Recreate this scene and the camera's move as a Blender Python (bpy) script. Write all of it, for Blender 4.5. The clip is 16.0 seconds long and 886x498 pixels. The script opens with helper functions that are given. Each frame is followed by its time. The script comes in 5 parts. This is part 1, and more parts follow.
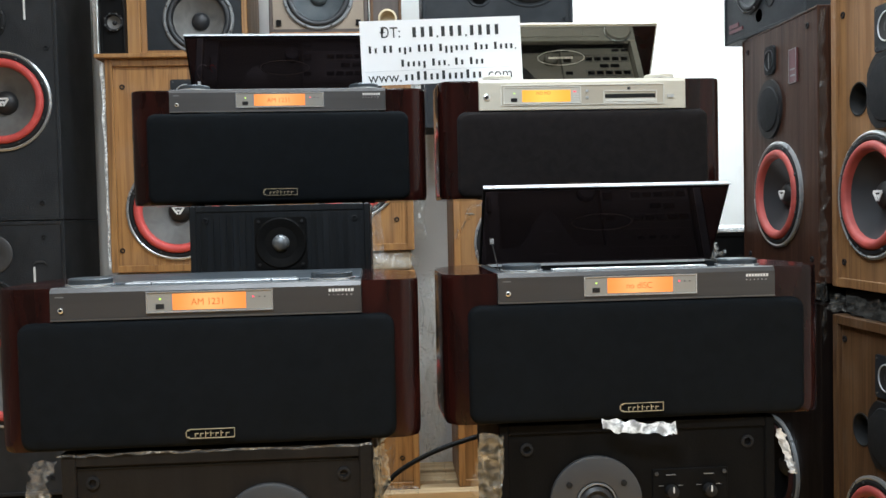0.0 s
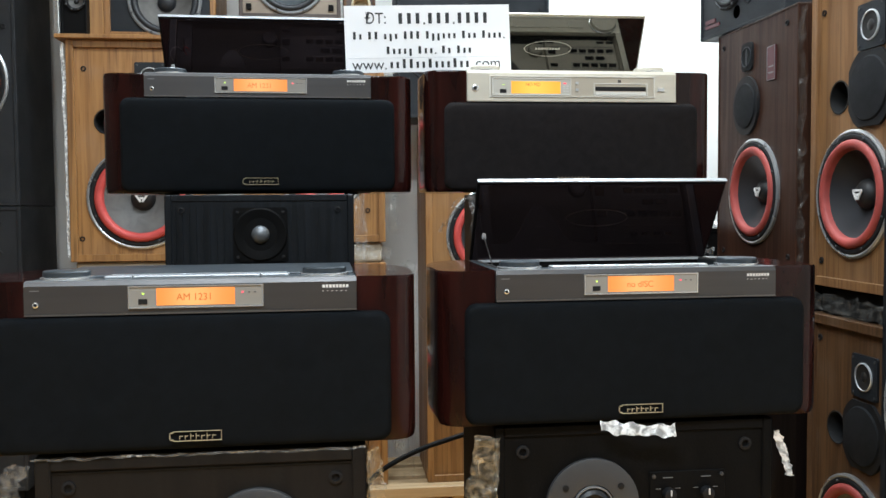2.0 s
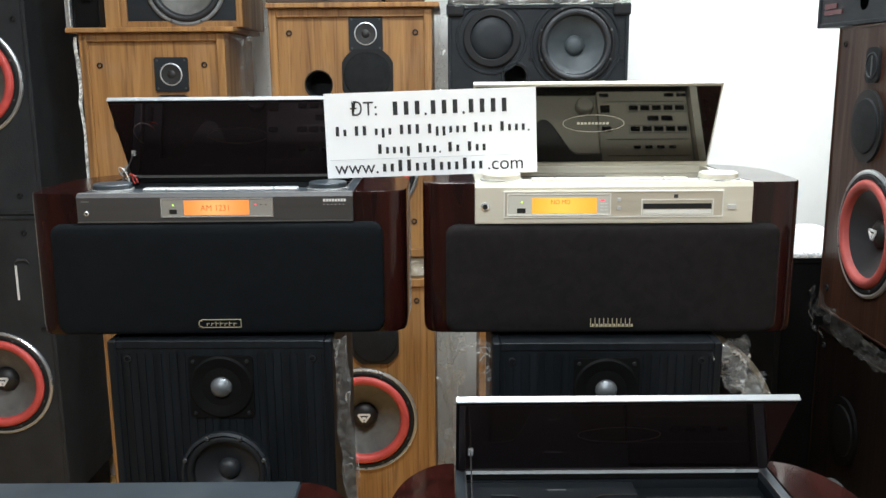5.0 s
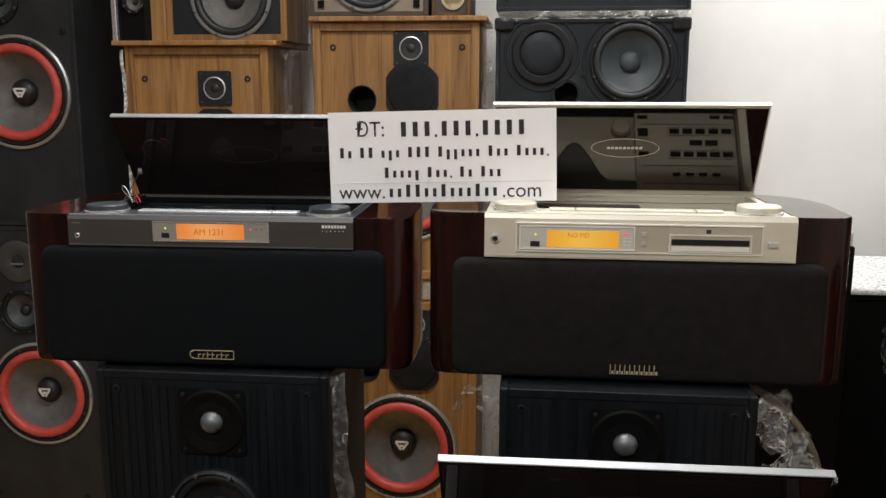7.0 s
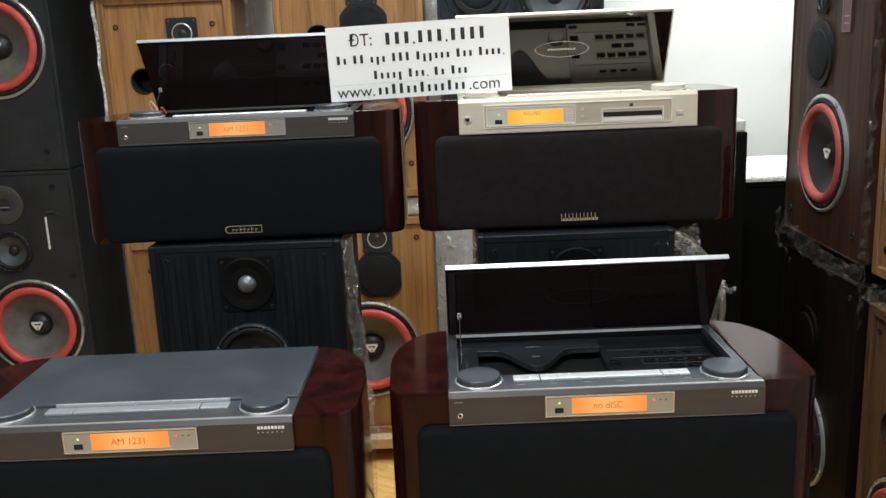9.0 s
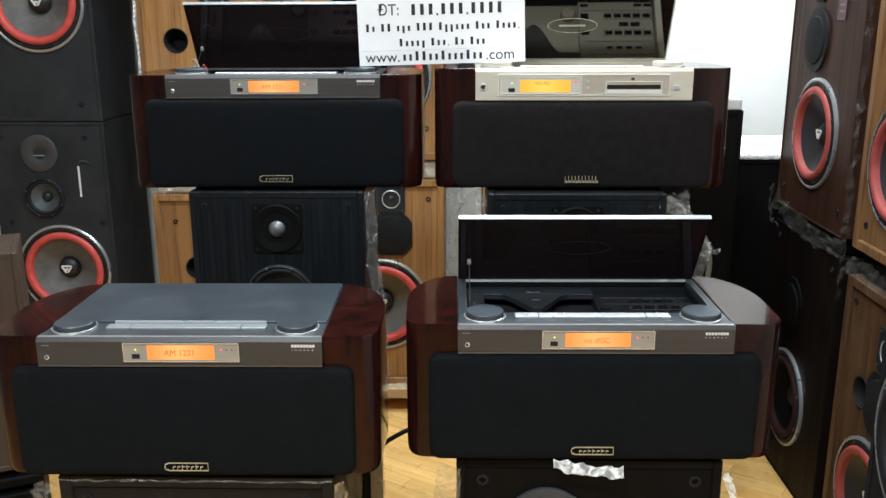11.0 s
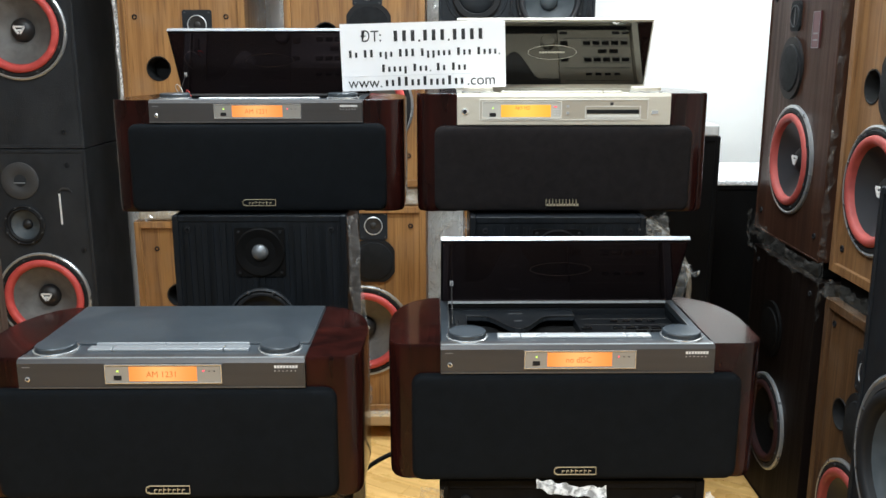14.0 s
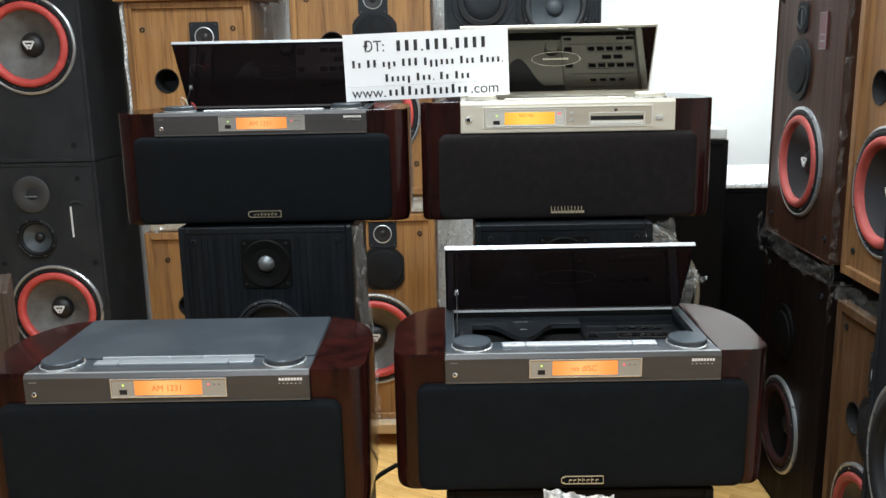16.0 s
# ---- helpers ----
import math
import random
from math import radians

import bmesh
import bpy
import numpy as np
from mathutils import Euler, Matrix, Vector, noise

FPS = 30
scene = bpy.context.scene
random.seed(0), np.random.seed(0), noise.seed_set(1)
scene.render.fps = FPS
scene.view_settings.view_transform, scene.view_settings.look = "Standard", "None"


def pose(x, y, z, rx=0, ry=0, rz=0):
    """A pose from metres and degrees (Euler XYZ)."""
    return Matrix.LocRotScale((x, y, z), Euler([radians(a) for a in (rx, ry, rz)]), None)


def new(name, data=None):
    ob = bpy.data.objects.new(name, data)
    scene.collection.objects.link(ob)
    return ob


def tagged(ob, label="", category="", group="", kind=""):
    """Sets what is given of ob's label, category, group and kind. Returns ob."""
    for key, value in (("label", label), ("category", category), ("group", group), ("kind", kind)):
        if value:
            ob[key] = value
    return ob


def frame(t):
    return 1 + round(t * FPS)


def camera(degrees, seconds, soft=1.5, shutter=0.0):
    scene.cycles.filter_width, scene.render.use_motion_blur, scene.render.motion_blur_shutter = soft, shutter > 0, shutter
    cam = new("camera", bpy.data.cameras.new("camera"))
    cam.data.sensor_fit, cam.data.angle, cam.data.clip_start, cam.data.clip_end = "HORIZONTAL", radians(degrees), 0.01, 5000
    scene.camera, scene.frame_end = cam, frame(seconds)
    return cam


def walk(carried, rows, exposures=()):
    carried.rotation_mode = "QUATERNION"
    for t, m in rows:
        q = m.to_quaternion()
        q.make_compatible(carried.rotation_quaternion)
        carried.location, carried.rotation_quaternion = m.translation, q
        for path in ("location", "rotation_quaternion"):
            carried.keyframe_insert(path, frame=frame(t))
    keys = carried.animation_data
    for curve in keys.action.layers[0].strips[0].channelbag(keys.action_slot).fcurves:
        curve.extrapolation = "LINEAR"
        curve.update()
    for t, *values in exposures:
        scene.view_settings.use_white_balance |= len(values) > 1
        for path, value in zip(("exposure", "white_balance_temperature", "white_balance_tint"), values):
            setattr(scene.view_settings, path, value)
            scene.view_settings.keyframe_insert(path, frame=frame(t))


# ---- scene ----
cam = camera(53.4, 16.0)
METRES, EYE, TILT, LEAN, TURN = 1.75, 0.97, 0.0, 0.0, -3.7
ROWS = [
    (0.0, 0.0, 0.0, 0.0, -0.05, -2.1, 1.3),
    (0.5, 0.0002, 0.0001, 0.0002, -0.04, -2.17, 1.66),
    (1.0, -0.0013, -0.0106, 0.0002, 0.12, -1.99, 1.37),
    (1.5, -0.0215, -0.013, 0.003, -0.88, -2.07, 0.72),
    (2.0, -0.0324, 0.027, 0.0029, -3.03, -2.75, 0.44),
    (2.5, -0.01, 0.0861, -0.0016, -4.66, -3.2, 0.84),
    (3.0, 0.0284, 0.1066, 0.0943, -3.12, -5.52, 1.73),
    (3.5, 0.067, 0.099, 0.1978, 2.3, -8.62, 0.92),
    (4.0, 0.0696, 0.1133, 0.2251, 4.46, -9.68, 0.81),
    (4.5, 0.062, 0.1736, 0.2303, 3.23, -11.01, 1.33),
    (5.0, 0.07, 0.2344, 0.2309, 4.34, -11.29, 0.41),
    (7.5, 0.1221, 0.3012, 0.2349, 10.01, -10.3, 0.02),
    (8.0, 0.1047, 0.2261, 0.2255, 8.72, -10.7, 0.54),
    (8.5, 0.0867, 0.1414, 0.2045, 6.19, -11.44, 1.59),
    (9.0, 0.0904, 0.1064, 0.1931, 4.18, -12.96, 2.35),
    (11.5, 0.0866, 0.0109, 0.1943, 5.27, -14.79, 0.0),
    (12.0, 0.0827, 0.0137, 0.1899, 5.15, -14.86, 0.11),
    (12.5, 0.0829, 0.0098, 0.1941, 4.49, -13.71, -0.09),
    (13.0, 0.0881, 0.011, 0.1927, 3.73, -12.12, -0.1),
    (13.5, 0.0906, 0.0133, 0.1902, 3.66, -12.11, 0.07),
    (14.0, 0.0907, 0.0094, 0.1878, 3.92, -12.73, 0.07),
    (14.5, 0.0842, -0.0033, 0.1856, 4.92, -13.08, -0.62),
    (15.0, 0.0837, -0.0059, 0.1849, 5.21, -13.07, -0.46),
    (15.5, 0.092, -0.0045, 0.1876, 4.74, -12.74, 0.4),
    (16.0, 0.0996, 0.0119, 0.1913, 4.64, -12.39, 1.08),
]
walk(cam, [(t, pose(0, 0, EYE, TILT, LEAN, TURN) @ pose(METRES * x, METRES * y, METRES * z, 90 + pitch, roll, yaw)) for t, x, y, z, yaw, pitch, roll in ROWS],
     exposures=[(0.0, 0.0, 6020, 10), (2.5, 0.0, 6020, 10), (4.0, 0.0, 6230, 10), (5.0, 0.0, 6250, 10), (7.3, -0.74, 6950, 17), (8.0, -0.66, 6950, 17), (8.5, -0.49, 6700, 14), (9.2, -0.19, 6400, 11), (11.3, 0.0, 6130, 10), (16.0, 0.0, 6130, 10)])

# ---- world, lights ----
world = bpy.data.worlds.new("world")
scene.world = world
world.use_nodes = True
world.node_tree.nodes["Background"].inputs["Color"].default_value = (0.6, 0.65, 0.7, 1)
world.node_tree.nodes["Background"].inputs["Strength"].default_value = 0.1


def overhead_light(x, y, z, power, sx, sy):
    d = bpy.data.lights.new("tube", "AREA")
    d.shape, d.size, d.size_y, d.energy, d.color = "RECTANGLE", sx, sy, power, (0.90, 0.98, 1.0)
    o = new("unseen_overhead_lamp", d)
    o.location = (x, y, z)
    return o


# Unseen overhead lights without fixtures, placed to balance the room's brightness.
overhead_light(0.08, 1.66, 2.70, 46, 1.2, 0.25)
overhead_light(-0.25, -0.2, 2.60, 74, 1.2, 0.25)
# Extra light added to whiten the wall behind the side row.
overhead_light(1.00, 2.72, 2.72, 42, 0.5, 0.2)


# ---- materials ----
def material(name, color, rough=0.5, metal=0.0, color2=None, scale=(20, 20, 20), detail=4.0, mix=(0.35, 0.7), bump=0.0, bump_scale=120.0,
             rough_var=0.0, coat=0.0, random_tint=0.0, spec=0.5, dirt=0.0, distort=0.6):
    m = bpy.data.materials.new(name)
    m.use_nodes = True
    nt = m.node_tree
    n, l = nt.nodes, nt.links
    p = n["Principled BSDF"]
    p.inputs["Base Color"].default_value = (*color, 1)
    p.inputs["Roughness"].default_value = rough
    p.inputs["Metallic"].default_value = metal
    p.inputs["Coat Weight"].default_value = coat
    p.inputs["Coat Roughness"].default_value = 0.03
    p.inputs["Specular IOR Level"].default_value = spec
    tc = n.new("ShaderNodeTexCoord")
    out = None
    if color2 is not None:
        mp = n.new("ShaderNodeMapping")
        mp.inputs["Scale"].default_value = scale
        info = n.new("ShaderNodeObjectInfo")
        add = n.new("ShaderNodeVectorMath")
        l.new(tc.outputs["Object"], add.inputs[0])
        l.new(info.outputs["Random"], add.inputs[1])
        l.new(add.outputs[0], mp.inputs["Vector"])
        no = n.new("ShaderNodeTexNoise")
        no.inputs["Scale"].default_value = 1.0
        no.inputs["Detail"].default_value = detail
        no.inputs["Distortion"].default_value = distort
        l.new(mp.outputs[0], no.inputs["Vector"])
        mr = n.new("ShaderNodeMapRange")
        mr.inputs["From Min"].default_value, mr.inputs["From Max"].default_value = mix
        l.new(no.outputs["Fac"], mr.inputs["Value"])
        mx = n.new("ShaderNodeMix")
        mx.data_type = "RGBA"
        mx.inputs["A"].default_value, mx.inputs["B"].default_value = (*color, 1), (*color2, 1)
        l.new(mr.outputs[0], mx.inputs["Factor"])
        out = mx.outputs["Result"]
        if random_tint:
            hs = n.new("ShaderNodeHueSaturation")
            r2 = n.new("ShaderNodeMapRange")
            r2.inputs["To Min"].default_value, r2.inputs["To Max"].default_value = 1 - random_tint, 1 + random_tint
            l.new(info.outputs["Random"], r2.inputs["Value"])
            l.new(r2.outputs[0], hs.inputs["Value"])
            l.new(out, hs.inputs["Color"])
            out = hs.outputs["Color"]
    if dirt or rough_var:
        n2 = n.new("ShaderNodeTexNoise")
        n2.inputs["Scale"].default_value = 9.0
        n2.inputs["Detail"].default_value = 6.0
        l.new(tc.outputs["Object"], n2.inputs["Vector"])
        if rough_var:
            r3 = n.new("ShaderNodeMapRange")
            r3.inputs["From Min"].default_value, r3.inputs["From Max"].default_value = 0.3, 0.7
            r3.inputs["To Min"].default_value, r3.inputs["To Max"].default_value = max(0.02, rough - rough_var), rough + rough_var
            l.new(n2.outputs["Fac"], r3.inputs["Value"])
            l.new(r3.outputs[0], p.inputs["Roughness"])
        if dirt:
            r4 = n.new("ShaderNodeMapRange")
            r4.inputs["From Min"].default_value, r4.inputs["From Max"].default_value = 0.45, 0.75
            r4.inputs["To Max"].default_value = dirt
            l.new(n2.outputs["Fac"], r4.inputs["Value"])
            m4 = n.new("ShaderNodeMix")
            m4.data_type = "RGBA"
            m4.inputs["A"].default_value, m4.inputs["B"].default_value = (*color, 1), (0.3, 0.28, 0.25, 1)
            if out is not None:
                l.new(out, m4.inputs["A"])
            l.new(r4.outputs[0], m4.inputs["Factor"])
            out = m4.outputs["Result"]
    if out is not None:
        l.new(out, p.inputs["Base Color"])
    if bump:
        nb = n.new("ShaderNodeTexNoise")
        nb.inputs["Scale"].default_value = bump_scale
        nb.inputs["Detail"].default_value = 3.0
        l.new(tc.outputs["Object"], nb.inputs["Vector"])
        b = n.new("ShaderNodeBump")
        b.inputs["Strength"].default_value = bump
        b.inputs["Distance"].default_value = 0.004
        l.new(nb.outputs["Fac"], b.inputs["Height"])
        l.new(b.outputs[0], p.inputs["Normal"])
    return m


def glow(name, color, strength, hot=None):
    m = material(name, tuple(c * 0.25 for c in color), 0.4)
    p = m.node_tree.nodes["Principled BSDF"]
    p.inputs["Emission Color"].default_value = (*color, 1)
    p.inputs["Emission Strength"].default_value = strength
    if hot is not None:
        n, l = m.node_tree.nodes, m.node_tree.links
        tc, sep, ramp = n.new("ShaderNodeTexCoord"), n.new("ShaderNodeSeparateXYZ"), n.new("ShaderNodeValToRGB")
        l.new(tc.outputs["Generated"], sep.inputs[0])
        l.new(sep.outputs["X"], ramp.inputs["Fac"])
        e = ramp.color_ramp.elements
        e[0].position, e[0].color = 0.0, (*color, 1)
        e[1].position, e[1].color = 1.0, (*color, 1)
        mid = e.new(0.45)
        mid.color = (*hot, 1)
        ramp.color_ramp.interpolation = "EASE"
        l.new(ramp.outputs["Color"], p.inputs["Emission Color"])
    return m


def film_material(name, tint, base, line, rough=0.15, gloss=0.35, crumple=0.7):
    """Thin clear plastic film: see-through, with glints painted as bright creases and a glossy skin."""
    m = bpy.data.materials.new(name)
    m.use_nodes = True
    nt = m.node_tree
    n, l = nt.nodes, nt.links
    n.remove(n["Principled BSDF"])
    tr, gl, df = n.new("ShaderNodeBsdfTransparent"), n.new("ShaderNodeBsdfGlossy"), n.new("ShaderNodeBsdfDiffuse")
    tr.inputs["Color"].default_value = (0.94, 0.94, 0.93, 1)
    gl.inputs["Roughness"].default_value = rough
    df.inputs["Color"].default_value = (*tint, 1)
    tc = n.new("ShaderNodeTexCoord")

    def noise_tex(scale, detail, distortion):
        q = n.new("ShaderNodeTexNoise")
        q.inputs["Scale"].default_value, q.inputs["Detail"].default_value, q.inputs["Distortion"].default_value = scale, detail, distortion
        l.new(tc.outputs["Object"], q.inputs["Vector"])
        return q

    def math_node(op, a, b):
        q = n.new("ShaderNodeMath")
        q.operation, q.use_clamp = op, op != "SUBTRACT"
        for k, v in enumerate((a, b)):
            if isinstance(v, float):
                q.inputs[k].default_value = v
            elif v is not None:
                l.new(v, q.inputs[k])
        return q.outputs[0]

    def span(value, lo, hi, to_lo, to_hi):
        q = n.new("ShaderNodeMapRange")
        q.inputs["From Min"].default_value, q.inputs["From Max"].default_value = lo, hi
        q.inputs["To Min"].default_value, q.inputs["To Max"].default_value = to_lo, to_hi
        l.new(value, q.inputs["Value"])
        return q.outputs[0]
    crease, patch, fine = noise_tex(38.0, 3.0, 1.2), noise_tex(16.0, 3.0, 0.4), noise_tex(110.0, 4.0, 0.6)
    glint = span(math_node("ABSOLUTE", math_node("SUBTRACT", crease.outputs["Fac"], 0.5), None), 0.0, 0.035, 1.0, 0.0)
    mask = span(patch.outputs["Fac"], 0.46, 0.66, 0.0, line)
    body = span(fine.outputs["Fac"], 0.40, 0.72, base * 0.4, base * 1.7)
    amount = math_node("ADD", math_node("MULTIPLY", glint, mask), body)
    b = n.new("ShaderNodeBump")
    b.inputs["Strength"].default_value, b.inputs["Distance"].default_value = crumple, 0.012
    l.new(crease.outputs["Fac"], b.inputs["Height"])
    l.new(b.outputs[0], gl.inputs["Normal"])
    m1, m2 = n.new("ShaderNodeMixShader"), n.new("ShaderNodeMixShader")
    m1.inputs[0].default_value = gloss
    l.new(df.outputs[0], m1.inputs[1])
    l.new(gl.outputs[0], m1.inputs[2])
    l.new(amount, m2.inputs[0])
    l.new(tr.outputs[0], m2.inputs[1])
    l.new(m1.outputs[0], m2.inputs[2])
    l.new(m2.outputs[0], n["Material Output"].inputs["Surface"])
    return m


def wood(name, light, mid, dark, rough=0.42, spec=0.4, grain=1.0, tint=0.08, dust=0.0):
    """Veneer: broad figured bands along z, fine pores and a little uneven gloss."""
    m = bpy.data.materials.new(name)
    m.use_nodes = True
    n, l = m.node_tree.nodes, m.node_tree.links
    p = n["Principled BSDF"]
    p.inputs["Specular IOR Level"].default_value = spec
    tc, info, add = n.new("ShaderNodeTexCoord"), n.new("ShaderNodeObjectInfo"), n.new("ShaderNodeVectorMath")
    sc = n.new("ShaderNodeVectorMath")
    sc.operation = "SCALE"
    sc.inputs["Scale"].default_value = 7.0
    comb = n.new("ShaderNodeCombineXYZ")
    for k in range(3):
        l.new(info.outputs["Random"], comb.inputs[k])
    l.new(comb.outputs[0], sc.inputs[0])
    l.new(tc.outputs["Object"], add.inputs[0])
    l.new(sc.outputs[0], add.inputs[1])

    def field(scale, detail, distortion):
        mp, q = n.new("ShaderNodeMapping"), n.new("ShaderNodeTexNoise")
        mp.inputs["Scale"].default_value = scale
        q.inputs["Scale"].default_value, q.inputs["Detail"].default_value, q.inputs["Distortion"].default_value = 1.0, detail, distortion
        l.new(add.outputs[0], mp.inputs["Vector"])
        l.new(mp.outputs[0], q.inputs["Vector"])
        return q.outputs["Fac"]

    def mix(fac, a, b):
        q = n.new("ShaderNodeMix")
        q.data_type = "RGBA"
        l.new(fac, q.inputs["Factor"])
        for key, v in (("A", a), ("B", b)):
            if isinstance(v, tuple):
                q.inputs[key].default_value = (*v, 1)
            else:
                l.new(v, q.inputs[key])
        return q.outputs["Result"]

    def span(value, lo, hi, to_lo=0.0, to_hi=1.0):
        q = n.new("ShaderNodeMapRange")
        q.inputs["From Min"].default_value, q.inputs["From Max"].default_value = lo, hi
        q.inputs["To Min"].default_value, q.inputs["To Max"].default_value = to_lo, to_hi
        l.new(value, q.inputs["Value"])
        return q.outputs[0]
    broad = field((13 * grain, 13 * grain, 0.9), 3, 2.2)
    bands = field((60 * grain, 60 * grain, 2.0), 5, 1.4)
    pores = field((330 * grain, 330 * grain, 9.0), 2, 0.2)
    col = mix(span(broad, 0.36, 0.64), light, mid)
    col = mix(span(bands, 0.50, 0.72, 0.0, 0.75), col, dark)
    col = mix(span(pores, 0.58, 0.72, 0.0, 0.45), col, dark)
    if dust:
        col = mix(span(field((9, 9, 7), 6, 0.3), 0.5, 0.75, 0.0, dust), col, (0.32, 0.29, 0.25))
    hs = n.new("ShaderNodeHueSaturation")
    l.new(span(info.outputs["Random"], 0.0, 1.0, 1 - tint, 1 + tint), hs.inputs["Value"])
    l.new(col, hs.inputs["Color"])
    l.new(hs.outputs["Color"], p.inputs["Base Color"])
    l.new(span(broad, 0.3, 0.7, rough - 0.08, rough + 0.1), p.inputs["Roughness"])
    b = n.new("ShaderNodeBump")
    b.inputs["Strength"].default_value, b.inputs["Distance"].default_value = 0.12, 0.002
    l.new(pores, b.inputs["Height"])
    l.new(b.outputs[0], p.inputs["Normal"])
    return m


WALNUT = wood("walnut_veneer", (0.37, 0.190, 0.066), (0.255, 0.122, 0.040), (0.115, 0.050, 0.018), 0.42, 0.4, 1.0, 0.10, 0.10)
# Side-row walnut: browner, and darkened against the strong lamp light there.
WALNUT_SIDE = wood("darkened_walnut_veneer", (0.245, 0.128, 0.052), (0.170, 0.084, 0.033), (0.075, 0.034, 0.014), 0.45, 0.3, 1.1, 0.06, 0.08)
# Walnut with low side-row shade in its colour; also used on a narrow box.
WALNUT_DIM = wood("walnut_veneer_darkened", (0.105, 0.054, 0.024), (0.068, 0.034, 0.015), (0.028, 0.013, 0.007), 0.5, 0.25, 1.2, 0.08, 0.10)
ROSEWOOD = wood("rosewood_veneer", (0.049, 0.0215, 0.0130), (0.031, 0.0138, 0.0085), (0.011, 0.0053, 0.0040), 0.45, 0.16, 1.7, 0.04)
# Dark wood, deepened further for the shade low in the side row.
DARKWOOD = wood("dark_wood_shaded", (0.0090, 0.0054, 0.0042), (0.0062, 0.0038, 0.0031), (0.0034, 0.0023, 0.0021), 0.55, 0.08, 1.5, 0.04, 0.01)
BROWNBOX = material("brown_vinyl", (0.062, 0.042, 0.032), 0.5, color2=(0.042, 0.028, 0.021), scale=(45, 45, 2), detail=5, rough_var=0.1)
MAHOGANY = material("lacquered_mahogany", (0.0255, 0.0056, 0.0042), 0.14, color2=(0.0065, 0.0025, 0.0022), scale=(30, 30, 5), detail=7, coat=0.22, rough_var=0.04, spec=0.12)
BLACKASH = material("black_ash_veneer", (0.0095, 0.0115, 0.0145), 0.5, color2=(0.003, 0.004, 0.005), scale=(110, 110, 3.0), detail=3, bump=0.1, bump_scale=60, rough_var=0.06, spec=0.22)
BLACKPAINT = material("black_textured_paint", (0.011, 0.0130, 0.0160), 0.55, color2=(0.007, 0.0082, 0.0102), scale=(30, 30, 30), bump=0.25, bump_scale=400, rough_var=0.08, spec=0.22)
TOWERPAINT = material("dusty_charcoal_paint", (0.0235, 0.0255, 0.0290), 0.55, color2=(0.0150, 0.0165, 0.0190), scale=(14, 14, 10), detail=6, bump=0.3, bump_scale=350, rough_var=0.08, spec=0.28, dirt=0.02)
BLACKVINYL = material("black_vinyl", (0.0050, 0.0048, 0.0048), 0.62, color2=(0.0032, 0.0030, 0.0030), scale=(25, 25, 6), bump=0.1, bump_scale=300, rough_var=0.1, spec=0.09)
BROWNBLACK = material("brown_black_vinyl", (0.0155, 0.0130, 0.0110), 0.6, color2=(0.0105, 0.0088, 0.0078), scale=(40, 40, 4), bump=0.1, bump_scale=200, rough_var=0.08, spec=0.14)
GREYPLASTIC = material("charcoal_plastic", (0.020, 0.023, 0.027), 0.5, color2=(0.013, 0.015, 0.018), scale=(16, 16, 16), bump=0.15, bump_scale=500, rough_var=0.08, spec=0.22)
RUBBER = material("black_rubber", (0.0115, 0.0115, 0.0125), 0.6, spec=0.25)
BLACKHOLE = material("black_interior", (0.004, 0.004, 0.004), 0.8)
CLOTH_NAVY = material("grille_cloth_blue_black", (0.0056, 0.0068, 0.0084), 0.95, color2=(0.0040, 0.0050, 0.0062), scale=(60, 60, 60), bump=0.2, bump_scale=1400, spec=0.12)
CLOTH_BROWN = material("grille_cloth_brown_black", (0.0145, 0.012, 0.0122), 0.95, color2=(0.0095, 0.0082, 0.0084), scale=(60, 60, 60), bump=0.2, bump_scale=1400, spec=0.15)
GUNMETAL = material("brushed_gunmetal", (0.074, 0.071, 0.071), 0.42, 0.5, color2=(0.066, 0.063, 0.063), scale=(4, 90, 90), rough_var=0.05)
TOPGREY = material("blue_grey_metallic_paint", (0.051, 0.062, 0.073), 0.36, 0.3, color2=(0.040, 0.049, 0.058), scale=(14, 14, 14), rough_var=0.08, dirt=0.05)
CHAMPAGNE = material("champagne_aluminium", (0.70, 0.66, 0.56), 0.40, 0.3, color2=(0.67, 0.63, 0.535), scale=(4, 90, 90), rough_var=0.04)
CHAMP_DARK = material("champagne_bezel", (0.58, 0.53, 0.44), 0.35, 0.4)
KEYBLACK = material("glossy_black_key", (0.006, 0.006, 0.007), 0.22)
TRAYTOP = material("slate_tray_plastic", (0.024, 0.028, 0.033), 0.4, 0.2, rough_var=0.06)
TRAYGREY = material("dark_grey_tray_plastic", (0.013, 0.015, 0.018), 0.35, 0.2, rough_var=0.06)
SILVER = material("polished_silver", (0.75, 0.76, 0.76), 0.22, 0.8, rough_var=0.06)
TRIMLINE = material("dull_metal_trim", (0.15, 0.145, 0.14), 0.4, 0.6)
BRIGHTTRIM = material("bright_aluminium", (0.66, 0.68, 0.70), 0.3, 0.5, rough_var=0.05)
ALU = material("cast_aluminium_rim", (0.46, 0.47, 0.48), 0.30, 0.7, rough_var=0.1, dirt=0.08)
LID_EDGE = material("satin_aluminium_edge", (0.40, 0.42, 0.44), 0.35, 0.6)
# Red surround with the shade near the floor put into its colour.
RED_SHADED = material("shaded_red_surround", (0.030, 0.0075, 0.0068), 0.75, color2=(0.016, 0.005, 0.0048), scale=(30, 30, 30), spec=0.2)
# Darker red for the side-row woofer surrounds.
RED_DULL = material("dull_red_surround", (0.37, 0.060, 0.048), 0.62, color2=(0.27, 0.045, 0.038), scale=(24, 24, 24), bump=0.15, rough_var=0.1)
